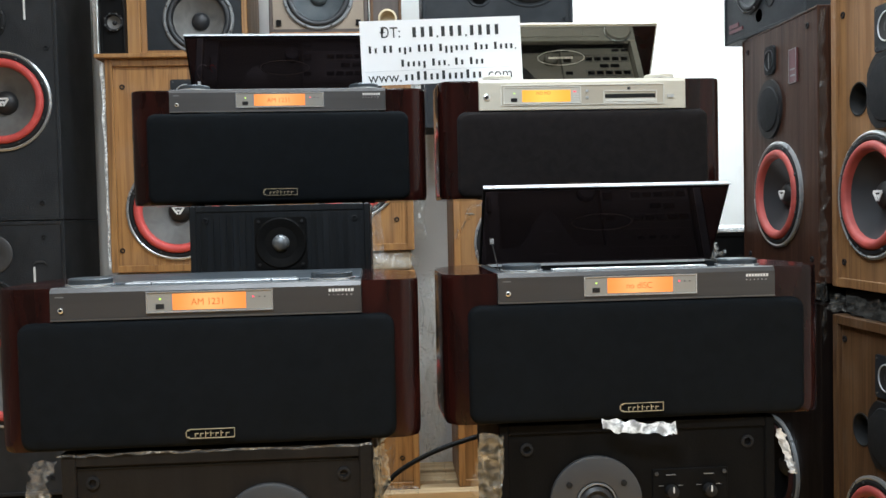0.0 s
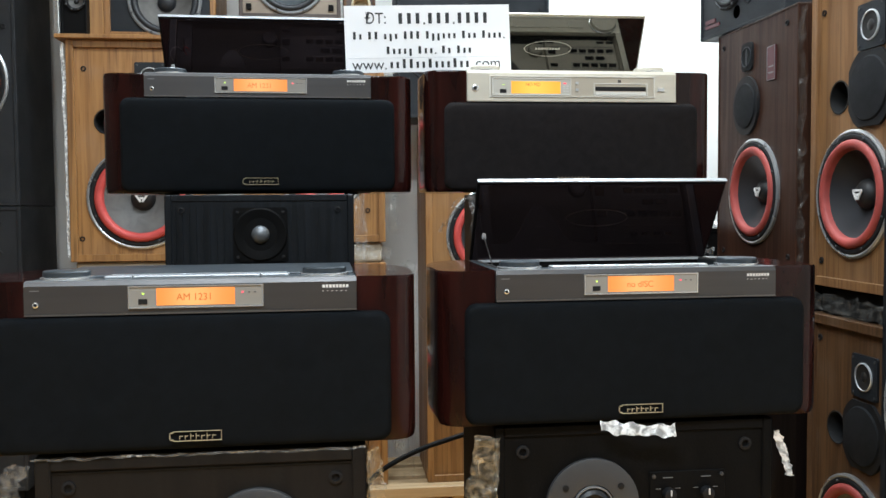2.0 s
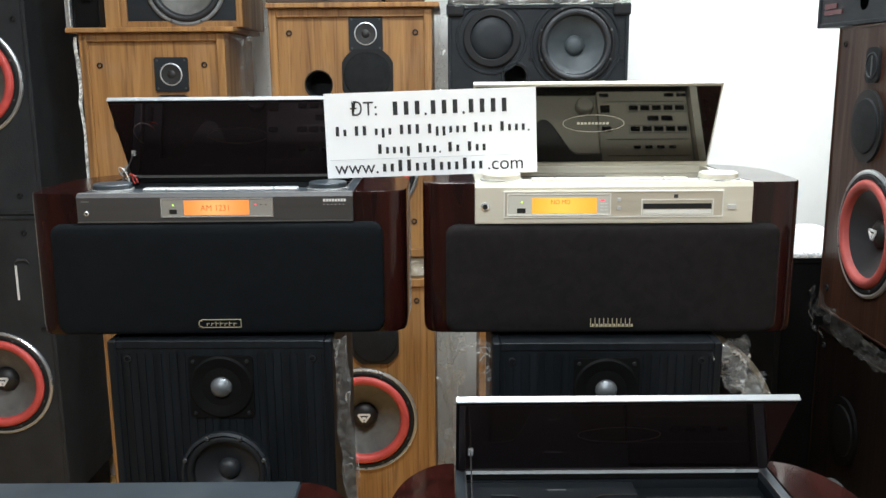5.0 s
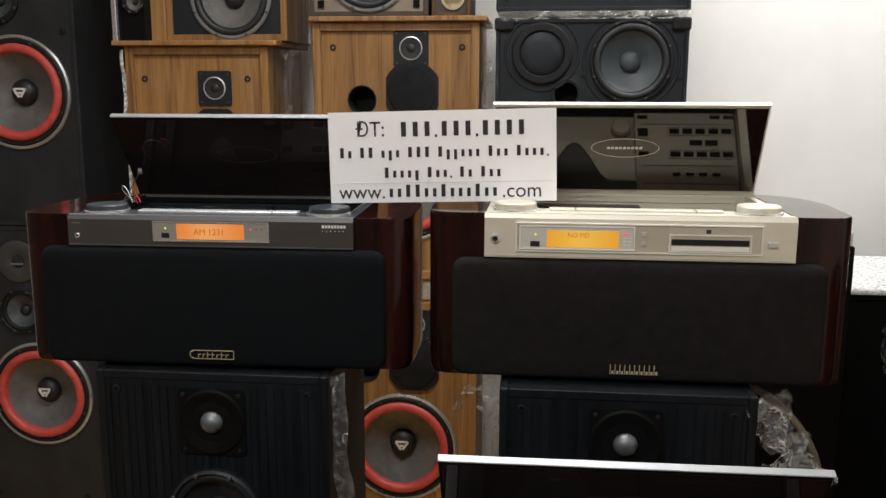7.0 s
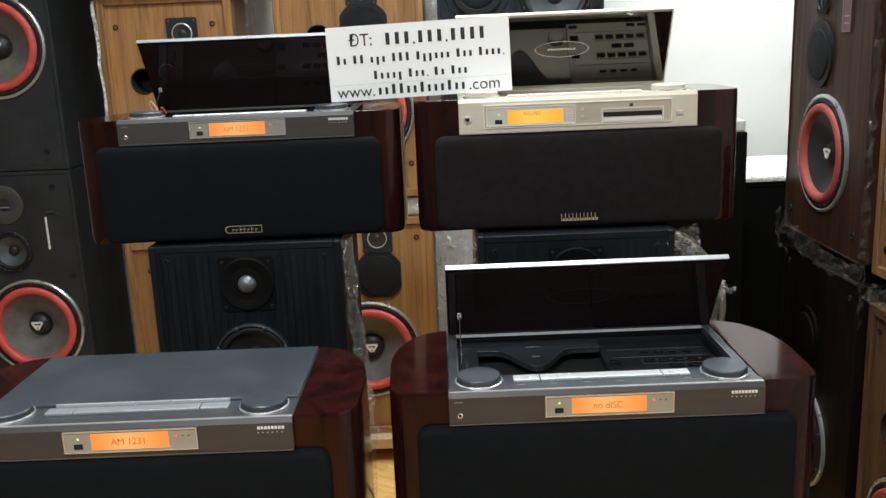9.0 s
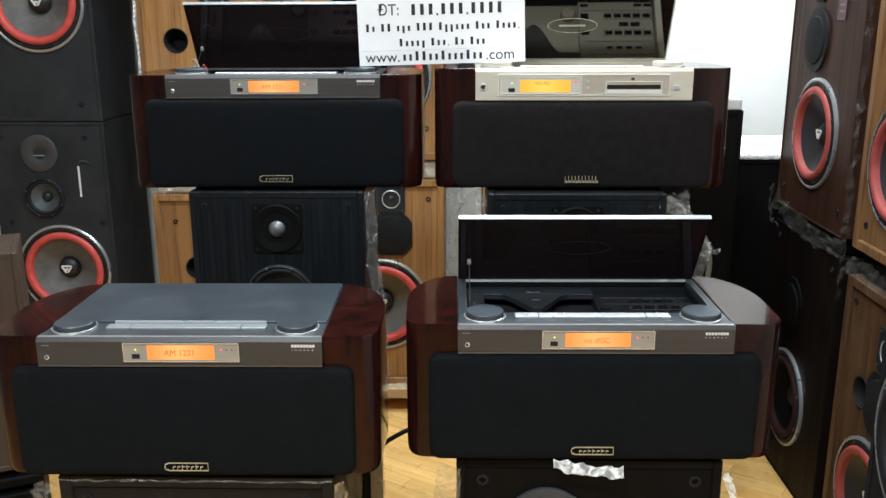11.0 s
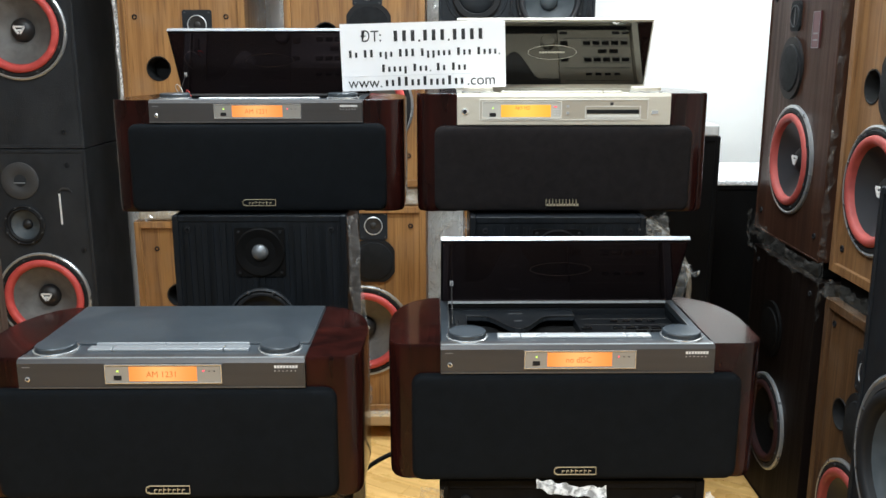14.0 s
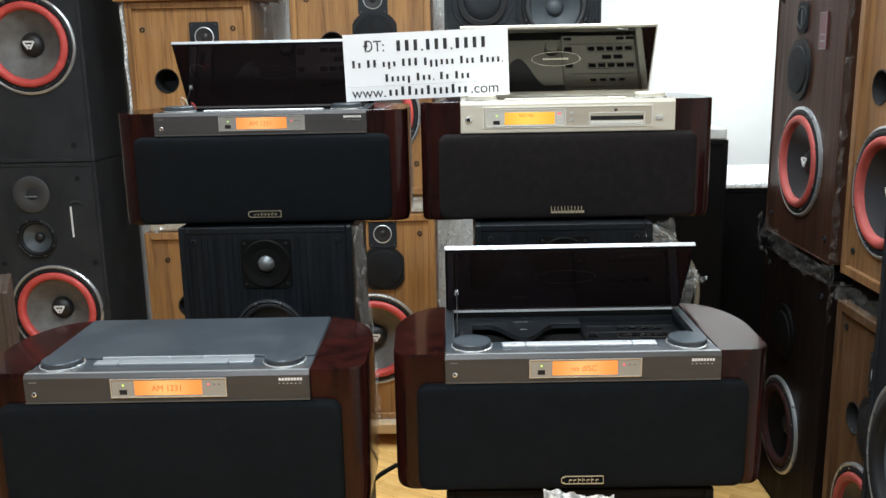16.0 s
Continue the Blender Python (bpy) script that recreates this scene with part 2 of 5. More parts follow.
COVER = material("black_foam_cover", (0.0165, 0.0170, 0.0185), 0.85, color2=(0.011, 0.0115, 0.0125), scale=(40, 40, 40), bump=0.3, bump_scale=500, spec=0.15)
OVAL_BROWN = material("brown_printed_line", (0.042, 0.026, 0.022), 0.5)
# Key metal made paler to hold the white wall's reflection.
KEYBAR_LIT = material("lit_key_metal", (0.64, 0.65, 0.66), 0.28, 0.45, rough_var=0.06)
FOAMWHITE = material("pale_packing_foam", (0.56, 0.56, 0.54), 0.8, color2=(0.44, 0.44, 0.42), scale=(30, 30, 30), bump=0.3, bump_scale=80)
LID_MIRROR = material("smoked_mirror_acrylic", (0.068, 0.049, 0.051), 0.03, 0.85)
LID_CHAMP = material("smoked_mirror_light", (0.082, 0.078, 0.068), 0.035, 0.95)
BEZEL = material("display_bezel", (0.36, 0.345, 0.315), 0.25, 0.3)
BEZEL_LIGHT = material("light_display_bezel", (0.58, 0.56, 0.50), 0.4)
WHITELIP = material("pale_satin_trim", (0.78, 0.76, 0.70), 0.4)
LCD_ORANGE = glow("orange_backlit_display", (0.90, 0.27, 0.055), 1.1, (1.0, 0.46, 0.15))
LCD_YELLOW = glow("amber_backlit_display", (0.93, 0.45, 0.045), 1.05, (1.0, 0.62, 0.10))
LCD_INK = glow("display_segments", (0.66, 0.19, 0.035), 0.8)
LED_GREEN = glow("green_led", (0.55, 0.9, 0.1), 1.6)
LED_RED = glow("red_led", (1.0, 0.08, 0.12), 1.6)
GOLD = material("gold_badge", (0.72, 0.62, 0.42), 0.38, 0.45)
PALEINK = material("pale_print", (0.72, 0.71, 0.69), 0.6)
RED = material("red_foam_surround", (0.58, 0.078, 0.066), 0.55, color2=(0.47, 0.055, 0.046), scale=(30, 30, 30), bump=0.1, rough_var=0.1)
CONE_GREY = material("grey_paper_cone", (0.135, 0.130, 0.122), 0.6, color2=(0.085, 0.080, 0.075), scale=(25, 25, 25), bump=0.2, bump_scale=300, dirt=0.15)
CONE_BLACK = material("black_poly_cone", (0.018, 0.019, 0.022), 0.5, rough_var=0.1)
CONE_BLUE = material("slate_paper_cone", (0.062, 0.074, 0.082), 0.55, color2=(0.040, 0.050, 0.057), scale=(25, 25, 25), dirt=0.1)
CAP_BLACK = material("black_dust_cap", (0.014, 0.013, 0.013), 0.5)
DOME = material("grey_metal_dome", (0.15, 0.16, 0.17), 0.45, 0.6)
GREYRING = material("grey_driver_ring", (0.20, 0.205, 0.21), 0.45, 0.2, rough_var=0.08, dirt=0.1)
DARKRING = material("dark_grey_plate", (0.055, 0.055, 0.057), 0.45, 0.2, rough_var=0.08)
EMBLEM = material("white_emblem", (0.75, 0.74, 0.72), 0.5)
BEIGE = material("beige_painted_baffle", (0.27, 0.215, 0.155), 0.55, color2=(0.22, 0.17, 0.125), scale=(12, 12, 12), rough_var=0.08)
PAPER = material("white_paper", (0.88, 0.885, 0.90), 0.7, color2=(0.84, 0.845, 0.865), scale=(5, 5, 5), bump=0.05, bump_scale=25)
INK = material("black_ink", (0.012, 0.012, 0.013), 0.6)
INK_LINE = material("faint_fold_line", (0.5, 0.52, 0.55), 0.6)
WALLPAINT = material("white_wall_paint", (0.80, 0.79, 0.76), 0.75, color2=(0.75, 0.735, 0.70), scale=(2.5, 2.5, 2.5), bump=0.08, bump_scale=60, dirt=0.05)
CEILPAINT = material("white_ceiling_paint", (0.8, 0.8, 0.78), 0.8, color2=(0.76, 0.76, 0.74), scale=(2, 2, 2))
PARQUET = material("yellow_oak_parquet", (0.80, 0.50, 0.175), 0.3, color2=(0.64, 0.36, 0.105), scale=(4, 60, 20), detail=5, random_tint=0.12, rough_var=0.08)
# For the unseen south and west walls, darkened to limit reflections in the stereos.
SHOPWALL = material("unseen_dark_wall", (0.22, 0.21, 0.195), 0.7, color2=(0.15, 0.14, 0.13), scale=(3, 3, 3))
PARQUET_FIELD = material("yellow_oak_parquet_field", (0.72, 0.43, 0.145), 0.3, color2=(0.56, 0.30, 0.085), scale=(12, 12, 12), detail=5, rough_var=0.08)
GROUT = material("parquet_base", (0.12, 0.08, 0.045), 0.7)
PINE = material("raw_pine", (0.58, 0.42, 0.24), 0.6, color2=(0.45, 0.30, 0.15), scale=(3, 50, 50), detail=5, rough_var=0.1)
FOAM = material("packing_foam", (0.45, 0.38, 0.28), 0.7, color2=(0.32, 0.26, 0.18), scale=(14, 14, 14), bump=0.3, bump_scale=50)
HOSE = material("dull_beige_rubber", (0.17, 0.145, 0.11), 0.6, color2=(0.12, 0.10, 0.075), scale=(20, 20, 20))
CREAM = material("cream_card_roll", (0.55, 0.45, 0.30), 0.7, color2=(0.45, 0.36, 0.23), scale=(20, 20, 20))
FILM = film_material("clear_film", (0.80, 0.80, 0.78), 0.05, 0.7)
FILM_THICK = film_material("crumpled_film", (0.78, 0.78, 0.76), 0.16, 1.0)
FILM_WHITE = film_material("milky_film", (0.88, 0.88, 0.87), 0.85, 0.3, 0.25, 0.10, 0.25)
FILM_DUSTY = film_material("dusty_film", (0.30, 0.28, 0.25), 0.09, 0.35, 0.35, 0.18, 0.3)
FILM_TAN = film_material("yellowed_film", (0.58, 0.47, 0.32), 0.30, 0.7, 0.2)
BADGE_RED = material("dark_red_badge", (0.085, 0.020, 0.026), 0.35)


# ---- mesh helpers ----
def part(name, bm, mat, parent=None, label="", smooth=False, sharp=35):
    bmesh.ops.recalc_face_normals(bm, faces=bm.faces)
    me = bpy.data.meshes.new(name)
    bm.to_mesh(me)
    bm.free()
    if mat is not None:
        me.materials.append(mat)
    if smooth:
        for f in me.polygons:
            f.use_smooth = True
        me.set_sharp_from_angle(angle=radians(sharp))
    ob = new(name, me)
    if parent is not None:
        ob.parent = parent
    if label:
        ob["label"] = label
    return ob


def thing(name, m, label, category, group="", kind=""):
    o = new(name)
    o.empty_display_size = 0.05
    o.matrix_basis = m
    return tagged(o, label, category, group, kind)


def box(x0, x1, y0, y1, z0, z1, bevel=0.0, seg=2, bm=None):
    b = bmesh.new()
    bmesh.ops.create_cube(b, size=1.0, matrix=Matrix.Translation(((x0 + x1) / 2, (y0 + y1) / 2, (z0 + z1) / 2)) @ Matrix.Diagonal((x1 - x0, y1 - y0, z1 - z0, 1)))
    if bevel:
        bmesh.ops.bevel(b, geom=b.edges[:], offset=bevel, segments=seg, affect="EDGES", profile=0.5)
    if bm is None:
        return b
    return merge(bm, b)


def merge(bm, b):
    me = bpy.data.meshes.new("tmp")
    b.to_mesh(me)
    b.free()
    bm.from_mesh(me)
    bpy.data.meshes.remove(me)
    return bm


def lathe(prof, x=0.0, y=0.0, z=0.0, seg=40, axis="y", bm=None):
    """A turned form; prof holds (radius, outward height); outward is -y or +z."""
    b = bm if bm is not None else bmesh.new()
    rings = []
    for r, h in prof:
        if r <= 1e-6:
            rings.append([b.verts.new((x, y - h, z) if axis == "y" else (x, y, z + h))])
            continue
        ring = []
        for i in range(seg):
            a = 2 * math.pi * i / seg
            c, s = r * math.cos(a), r * math.sin(a)
            ring.append(b.verts.new((x + c, y - h, z + s) if axis == "y" else (x + c, y + s, z + h)))
        rings.append(ring)
    for p, q in zip(rings, rings[1:]):
        for i in range(seg):
            j = (i + 1) % seg
            if len(p) == 1 and len(q) == 1:
                continue
            if len(p) == 1:
                b.faces.new((p[0], q[i], q[j]))
            elif len(q) == 1:
                b.faces.new((p[i], p[j], q[0]))
            else:
                b.faces.new((p[i], p[j], q[j], q[i]))
    return b


def prism(poly, axis, a, b0, bm=None):
    """A straight prism over a plane outline, from a to b0 along an axis."""
    b = bm if bm is not None else bmesh.new()

    def place(u, v, w):
        return {"x": (w, u, v), "y": (u, w, v), "z": (u, v, w)}[axis]
    p = [b.verts.new(place(u, v, a)) for u, v in poly]
    q = [b.verts.new(place(u, v, b0)) for u, v in poly]
    b.faces.new(p)
    b.faces.new(q)
    for i in range(len(poly)):
        j = (i + 1) % len(poly)
        b.faces.new((p[i], p[j], q[j], q[i]))
    return b


def rounded(x0, x1, z0, z1, r, seg=5):
    pts = []
    for cx, cz, a0 in ((x1 - r, z1 - r, 0), (x0 + r, z1 - r, 90), (x0 + r, z0 + r, 180), (x1 - r, z0 + r, 270)):
        for i in range(seg + 1):
            a = radians(a0 + 90 * i / seg)
            pts.append((cx + r * math.cos(a), cz + r * math.sin(a)))
    return pts


def pad(poly, y_front, y_back, inset, bulge, bm=None):
    """A padded panel facing -y: its edge rolls over by inset, its middle bulges."""
    b = bm if bm is not None else bmesh.new()
    cx = sum(p[0] for p in poly) / len(poly)
    cz = sum(p[1] for p in poly) / len(poly)
    hx = max(abs(p[0] - cx) for p in poly)
    hz = max(abs(p[1] - cz) for p in poly)
    rings = []
    for k, yy in ((0.0, y_back), (0.0, y_front + inset), (0.3, y_front + inset * 0.3), (1.0, y_front)):
        sx, sz = 1 - inset * k / hx, 1 - inset * k / hz
        rings.append([b.verts.new((cx + (px - cx) * sx, yy, cz + (pz - cz) * sz)) for px, pz in poly])
    for t in (0.8, 0.5, 0.2):
        rings.append([b.verts.new((cx + (px - cx) * t, y_front - bulge * (1 - t * t), cz + (pz - cz) * t)) for px, pz in poly])
    for p, q in zip(rings, rings[1:]):
        for i in range(len(poly)):
            j = (i + 1) % len(poly)
            b.faces.new((p[i], p[j], q[j], q[i]))
    b.faces.new(rings[-1])
    b.faces.new(rings[0])
    return b


def plate(x0, x1, z0, z1, y, holes, seg=40):
    """A flat baffle facing -y with round holes (x, z, r)."""
    b = bmesh.new()
    edges = []

    def loop(pts):
        vs = [b.verts.new((px, y, pz)) for px, pz in pts]
        for i in range(len(vs)):
            edges.append(b.edges.new((vs[i], vs[(i + 1) % len(vs)])))
    loop([(x0, z0), (x1, z0), (x1, z1), (x0, z1)])
    for hx, hz, r in holes:
        loop([(hx + r * math.cos(2 * math.pi * i / seg), hz + r * math.sin(2 * math.pi * i / seg)) for i in range(seg)])
    bmesh.ops.triangle_fill(b, edges=edges, use_beauty=True, use_dissolve=False)
    return b


def tube(points, r, name, mat, parent=None, label=""):
    c = bpy.data.curves.new(name, "CURVE")
    c.dimensions, c.bevel_depth, c.bevel_resolution, c.resolution_u = "3D", r, 3, 8
    s = c.splines.new("NURBS")
    s.points.add(len(points) - 1)
    for q, p in zip(s.points, points):
        q.co = (*p, 1)
    s.use_endpoint_u, s.order_u = True, min(4, len(points))
    tmp = bpy.data.objects.new("tmp", c)
    me = bpy.data.meshes.new_from_object(tmp)
    bpy.data.objects.remove(tmp)
    bpy.data.curves.remove(c)
    me.name = name
    me.materials.clear()
    me.materials.append(mat)
    for f in me.polygons:
        f.use_smooth = True
    o = new(name, me)
    o.parent = parent
    if label:
        o["label"] = label
    return o


def words(text, size, x, y, z, mat, parent, name="lettering", align="CENTER", squeeze=1.0, tilt=90):
    c = bpy.data.curves.new(name, "FONT")
    c.body, c.size, c.align_x, c.align_y = text, size, align, "CENTER"
    c.extrude = 0.0002
    tmp = bpy.data.objects.new("tmp", c)
    me = bpy.data.meshes.new_from_object(tmp)
    bpy.data.objects.remove(tmp)
    bpy.data.curves.remove(c)
    me.transform(pose(x, y, z, tilt, 0, 0) @ Matrix.Diagonal((squeeze, 1, 1, 1)))
    me.materials.clear()
    me.materials.append(mat)
    me.name = name
    o = new(name, me)
    o.parent = parent
    return o


# ---- room ----
def wall(name, x0, x1, y0, y1, z0, z1, mat, label, cat):
    return tagged(part(name, box(x0, x1, y0, y1, z0, z1), mat), label, cat, kind="structure")


XL, XR, YB, YF, ZC = -2.3, 1.47, 3.26, -2.2, 2.8
wall("wall_north", XL - 0.12, XR + 0.12, YB, YB + 0.12, 0, ZC, WALLPAINT, "plain white painted wall behind the speakers", "wall")
wall("wall_south", XL - 0.12, XR + 0.12, YF - 0.12, YF, 0, ZC, SHOPWALL, "unseen dark brown wall", "wall")
wall("wall_east", XR, XR + 0.12, YF, YB, 0, ZC, WALLPAINT, "plain white painted side wall", "wall")
wall("wall_west", XL - 0.12, XL, YF, YB, 0, ZC, SHOPWALL, "unseen dark brown side wall", "wall")
wall("ceiling", XL, XR, YF, YB, ZC, ZC + 0.1, CEILPAINT, "plain white ceiling", "ceiling")
floor = wall("floor", XL, XR, YF, YB, -0.06, -0.006, GROUT, "glossy yellow oak parquet floor", "floor")


# ---- loudspeaker pieces ----
def ring_mesh(x, y, z, ro, ri, proud, seg=40):
    return lathe([(ro, -0.004), (ro, proud * 0.7), (ro - 0.004, proud), (ri + 0.003, proud), (ri, proud * 0.6), (ri, -0.01)], x, y, z, seg)


def woofer(parent, x, y, z, r, surround, cone, cap, ring, emblem=False, rim=None, label="", deep=0.30, name="woofer", spin=0):
    """A cone driver: fixing ring, half-roll surround, cone, dust cap, screws."""
    w = part(name, ring_mesh(x, y, z, r, r * 0.90, 0.010), ring, parent, label, smooth=True)
    if rim is not None:
        part("rim", lathe([(r + 0.009, -0.002), (r + 0.009, 0.006), (r + 0.004, 0.009), (r + 0.0005, 0.0075), (r + 0.0005, -0.002)], x, y, z, 48), rim, w, "bright metal rim", smooth=True)
    a, b0 = r * 0.905, r * 0.74
    roll = [(a, -0.004)]
    for i in range(9):
        t = math.pi * i / 8
        roll.append(((a + b0) / 2 + (a - b0) / 2 * math.cos(t), 0.000 + 0.05 * r + (a - b0) * 0.42 * math.sin(t)))
    roll.append((b0 - 0.003, -0.004))
    part("surround", lathe(roll, x, y, z, 48), surround, w, smooth=True)
    d = -r * deep
    part("cone", lathe([(b0 + 0.001, 0.002), (b0 - 0.004, -0.002), (r * 0.5, d * 0.5), (r * 0.2, d)], x, y, z, 48), cone, w, smooth=True)
    cr = r * 0.255
    capb = lathe([(cr, d * 0.86), (cr * 0.92, d * 0.62), (cr * 0.7, d * 0.42), (cr * 0.35, d * 0.30), (0, d * 0.27)], x, y, z, 32)
    k = part("dust_cap", capb, cap, w, smooth=True)
    if emblem:
        e = bmesh.new()
        yy = y - d * 0.27 - 0.004
        s = cr * 0.46

        def bar(p, q, t):
            v = Vector((q[0] - p[0], q[1] - p[1])).normalized()
            nx, nz = -v.y * t, v.x * t
            prism([(x + p[0] + nx, z + p[1] + nz), (x + q[0] + nx, z + q[1] + nz), (x + q[0] - nx, z + q[1] - nz), (x + p[0] - nx, z + p[1] - nz)], "y", yy, yy + 0.003, e)
        bar((-s, s * 0.55), (s, s * 0.55), s * 0.16)
        bar((-s, s * 0.5), (-s * 0.15, -s * 0.75), s * 0.16)
        bar((s, s * 0.5), (s * 0.15, -s * 0.75), s * 0.16)
        bar((-s * 0.3, -s * 0.1), (s * 0.3, -s * 0.1), s * 0.2)
        part("emblem", e, EMBLEM, w, "white triangular emblem")
    for i in range(8):
        t = 2 * math.pi * (i + 0.5) / 8
        part("screw", lathe([(0.0035, 0.009), (0.0035, 0.012), (0.002, 0.0128), (0, 0.0128)], x + r * 0.95 * math.cos(t), y, z + r * 0.95 * math.sin(t), 8), DARKRING, w)
    return w


def plate_tweeter(parent, x, y, z, s):
    """A small cone tweeter on a square plate with a bright ring."""
    w = part("tweeter", prism(rounded(x - s, x + s, z - s, z + s, s * 0.12, 3), "y", y - 0.005, y + 0.001), GREYPLASTIC, parent, "square black tweeter plate")
    part("ring", lathe([(s * 0.66, 0.004), (s * 0.66, 0.008), (s * 0.61, 0.009), (s * 0.59, 0.005)], x, y, z, 32), BRIGHTTRIM, w, smooth=True)
    part("cone", lathe([(s * 0.60, 0.0065), (s * 0.25, 0.0054), (s * 0.20, 0.0070), (0, 0.0085)], x, y, z, 32), CAP_BLACK, w, smooth=True)
    for sx in (-1, 1):
        for sz in (-1, 1):
            part("screw", lathe([(0.003, 0.004), (0.003, 0.0065), (0, 0.007)], x + sx * s * 0.82, y, z + sz * s * 0.82, 8), DARKRING, w)
    return w


def mid_driver(parent, x, y, z, rx, rz, shell=None, cover=None, clip=0.89):
    """A covered midrange with a clipped round plate."""
    pts = []
    for i in range(40):
        a = 2 * math.pi * i / 40
        pts.append((x + max(-rx * clip, min(rx * clip, rx * math.cos(a))), z + max(-rz * clip, min(rz * clip, rz * math.sin(a)))))
    w = part("midrange", prism(pts, "y", y - 0.007, y + 0.001), shell or RUBBER, parent, "covered black midrange driver")
    part("mesh_cover", lathe([(rx * 0.84, 0.006), (rx * 0.80, 0.011), (rx * 0.5, 0.014), (0, 0.0155)], x, y, z, 36), cover or COVER, w, smooth=True)
    return w


def port(parent, x, y, z, r):
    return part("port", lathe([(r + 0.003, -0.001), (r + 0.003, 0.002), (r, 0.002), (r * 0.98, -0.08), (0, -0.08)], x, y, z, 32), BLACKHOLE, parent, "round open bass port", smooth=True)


def peg(parent, x, y, z, r=0.008):
    return part("grille_socket", lathe([(r, 0.0), (r, 0.003), (r * 0.6, 0.0035), (r * 0.5, -0.004), (0, -0.004)], x, y, z, 14), RUBBER, parent)


def cabinet(name, m, w, h, d, mat, baffle_mat, label, holes, recess=0.012, border=0.02, group="", category="loudspeaker"):
    """A speaker box facing -y: shell of panels round a set-back baffle with holes."""
    t = thing(name, m, label, category, group)
    x0, x1 = -w / 2, w / 2
    part("side_panel", box(x0, x0 + border, 0, d, 0, h, 0.002, 1), mat, t)
    part("side_panel", box(x1 - border, x1, 0, d, 0, h, 0.002, 1), mat, t)
    part("top_panel", box(x0 + border, x1 - border, 0.0008, d, h - border, h - 0.0006, 0.001, 1), mat, t)
    part("bottom_panel", box(x0 + border, x1 - border, 0.0008, d, 0.0006, border, 0.001, 1), mat, t)
    part("back_panel", box(x0 + border, x1 - border, d - 0.02, d - 0.001, border, h - border), mat, t)
    part("baffle", plate(x0 + border, x1 - border, border, h - border, recess, holes), baffle_mat, t)
    return t


def red_speaker(m, w, h, d, mat, label, wz, wx, r, tw=None, mid=None, prt=None, pegs=(), cone=CONE_GREY, group="", border=0.022, recess=0.012, ring=RUBBER, roll=RED, emblem=True, shell=None):
    holes = [(wx, wz, r * 0.9)] + ([prt] if prt else [])
    t = cabinet("floor_speaker", m, w, h, d, mat, mat, label, holes, recess, border, group)
    woofer(t, wx, recess, wz, r, roll, cone, CAP_BLACK, ring, emblem, ALU, "large woofer with a red surround")
    if tw:
        plate_tweeter(t, tw[0], recess, tw[1], tw[2])
    if mid:
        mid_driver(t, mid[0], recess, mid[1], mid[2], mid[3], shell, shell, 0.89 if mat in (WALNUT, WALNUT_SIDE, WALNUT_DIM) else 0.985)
    if prt:
        port(t, prt[0], recess, prt[1], prt[2])
    for px, pz in pegs:
        peg(t, px, recess, pz)
    return t


# ---- stereo systems ----
def cheek_outline(side):
    pts = [(0.1955, 0.004)]
    for i in range(7):
        a = radians(-90 + 90 * i / 6)
        pts.append((0.241 + 0.029 * math.cos(a), 0.033 + 0.029 * math.sin(a)))
    for i in range(11):
        a = radians(90 * i / 10)
        pts.append((0.1955 + 0.0775 * math.cos(a), 0.118 + 0.129 * math.sin(a)))
    return [(side * px, py) for px, py in pts]


def cheek(side, height):
    b = bmesh.new()
    base = cheek_outline(side)
    cx, cy = side * 0.225, 0.12
    rings = []
    for z, k in ((0.001, 0.945), (0.004, 0.975), (0.010, 0.994), (0.022, 1.0), (height - 0.005, 1.0), (height - 0.0015, 0.992), (height, 0.975)):
        ring = []
        for px, py in base:
            inner = abs(abs(px) - 0.1955) < 1e-4
            ring.append(b.verts.new((px if inner else cx + (px - cx) * k, cy + (py - cy) * (k + (1 - k) * 0.7), z)))
        rings.append(ring)
    n = len(base)
    for p, q in zip(rings, rings[1:]):
        for i in range(n):
            j = (i + 1) % n
            b.faces.new((p[i], p[j], q[j], q[i]))
    b.faces.new(rings[0])
    b.faces.new(rings[-1])
    return b


def frame_badge(t, segments):
    """A thin gold outline with short strokes inside."""
    if segments:
        for i in range(10):
            x = -0.030 + i * 0.0062
            b = box(x, x + 0.0008, -0.0155, -0.014, 0.014, 0.027)
            box(x + 0.002, x + 0.0048, -0.0155, -0.014, 0.0145, 0.0185, 0, 1, b)
            part("badge_bar", b, GOLD, t, "small gold badge stroke")
        return
    b = bmesh.new()
    x0, x1, z0, z1, k = -0.0305, 0.0305, 0.0150, 0.0270, 0.00048
    box(x0 + 0.004, x1, -0.0146, -0.0120, z1 - k, z1, 0, 1, b)
    box(x0 + 0.004, x1, -0.0146, -0.0120, z0, z0 + k, 0, 1, b)
    box(x0, x0 + k * 1.6, -0.0146, -0.0120, z0 + 0.003, z1 - 0.003, 0, 1, b)
    box(x1 - k, x1, -0.0146, -0.0120, z0, z1, 0, 1, b)
    box(x0 + 0.0012, x0 + 0.0045, -0.0146, -0.0120, z1 - 0.0022, z1 - 0.0012, 0, 1, b)
    box(x0 + 0.0012, x0 + 0.0045, -0.0146, -0.0120, z0 + 0.0012, z0 + 0.0022, 0, 1, b)
    for i in range(7):
        x = -0.019 + i * 0.0064
        box(x, x + 0.0040, -0.0146, -0.0120, 0.0208, 0.0213, 0, 1, b)
        box(x, x + 0.0005, -0.0146, -0.0120, 0.0170, 0.0240 if i in (2, 3, 5) else 0.0215, 0, 1, b)
    part("badge", b, GOLD, t, "gold outlined badge")


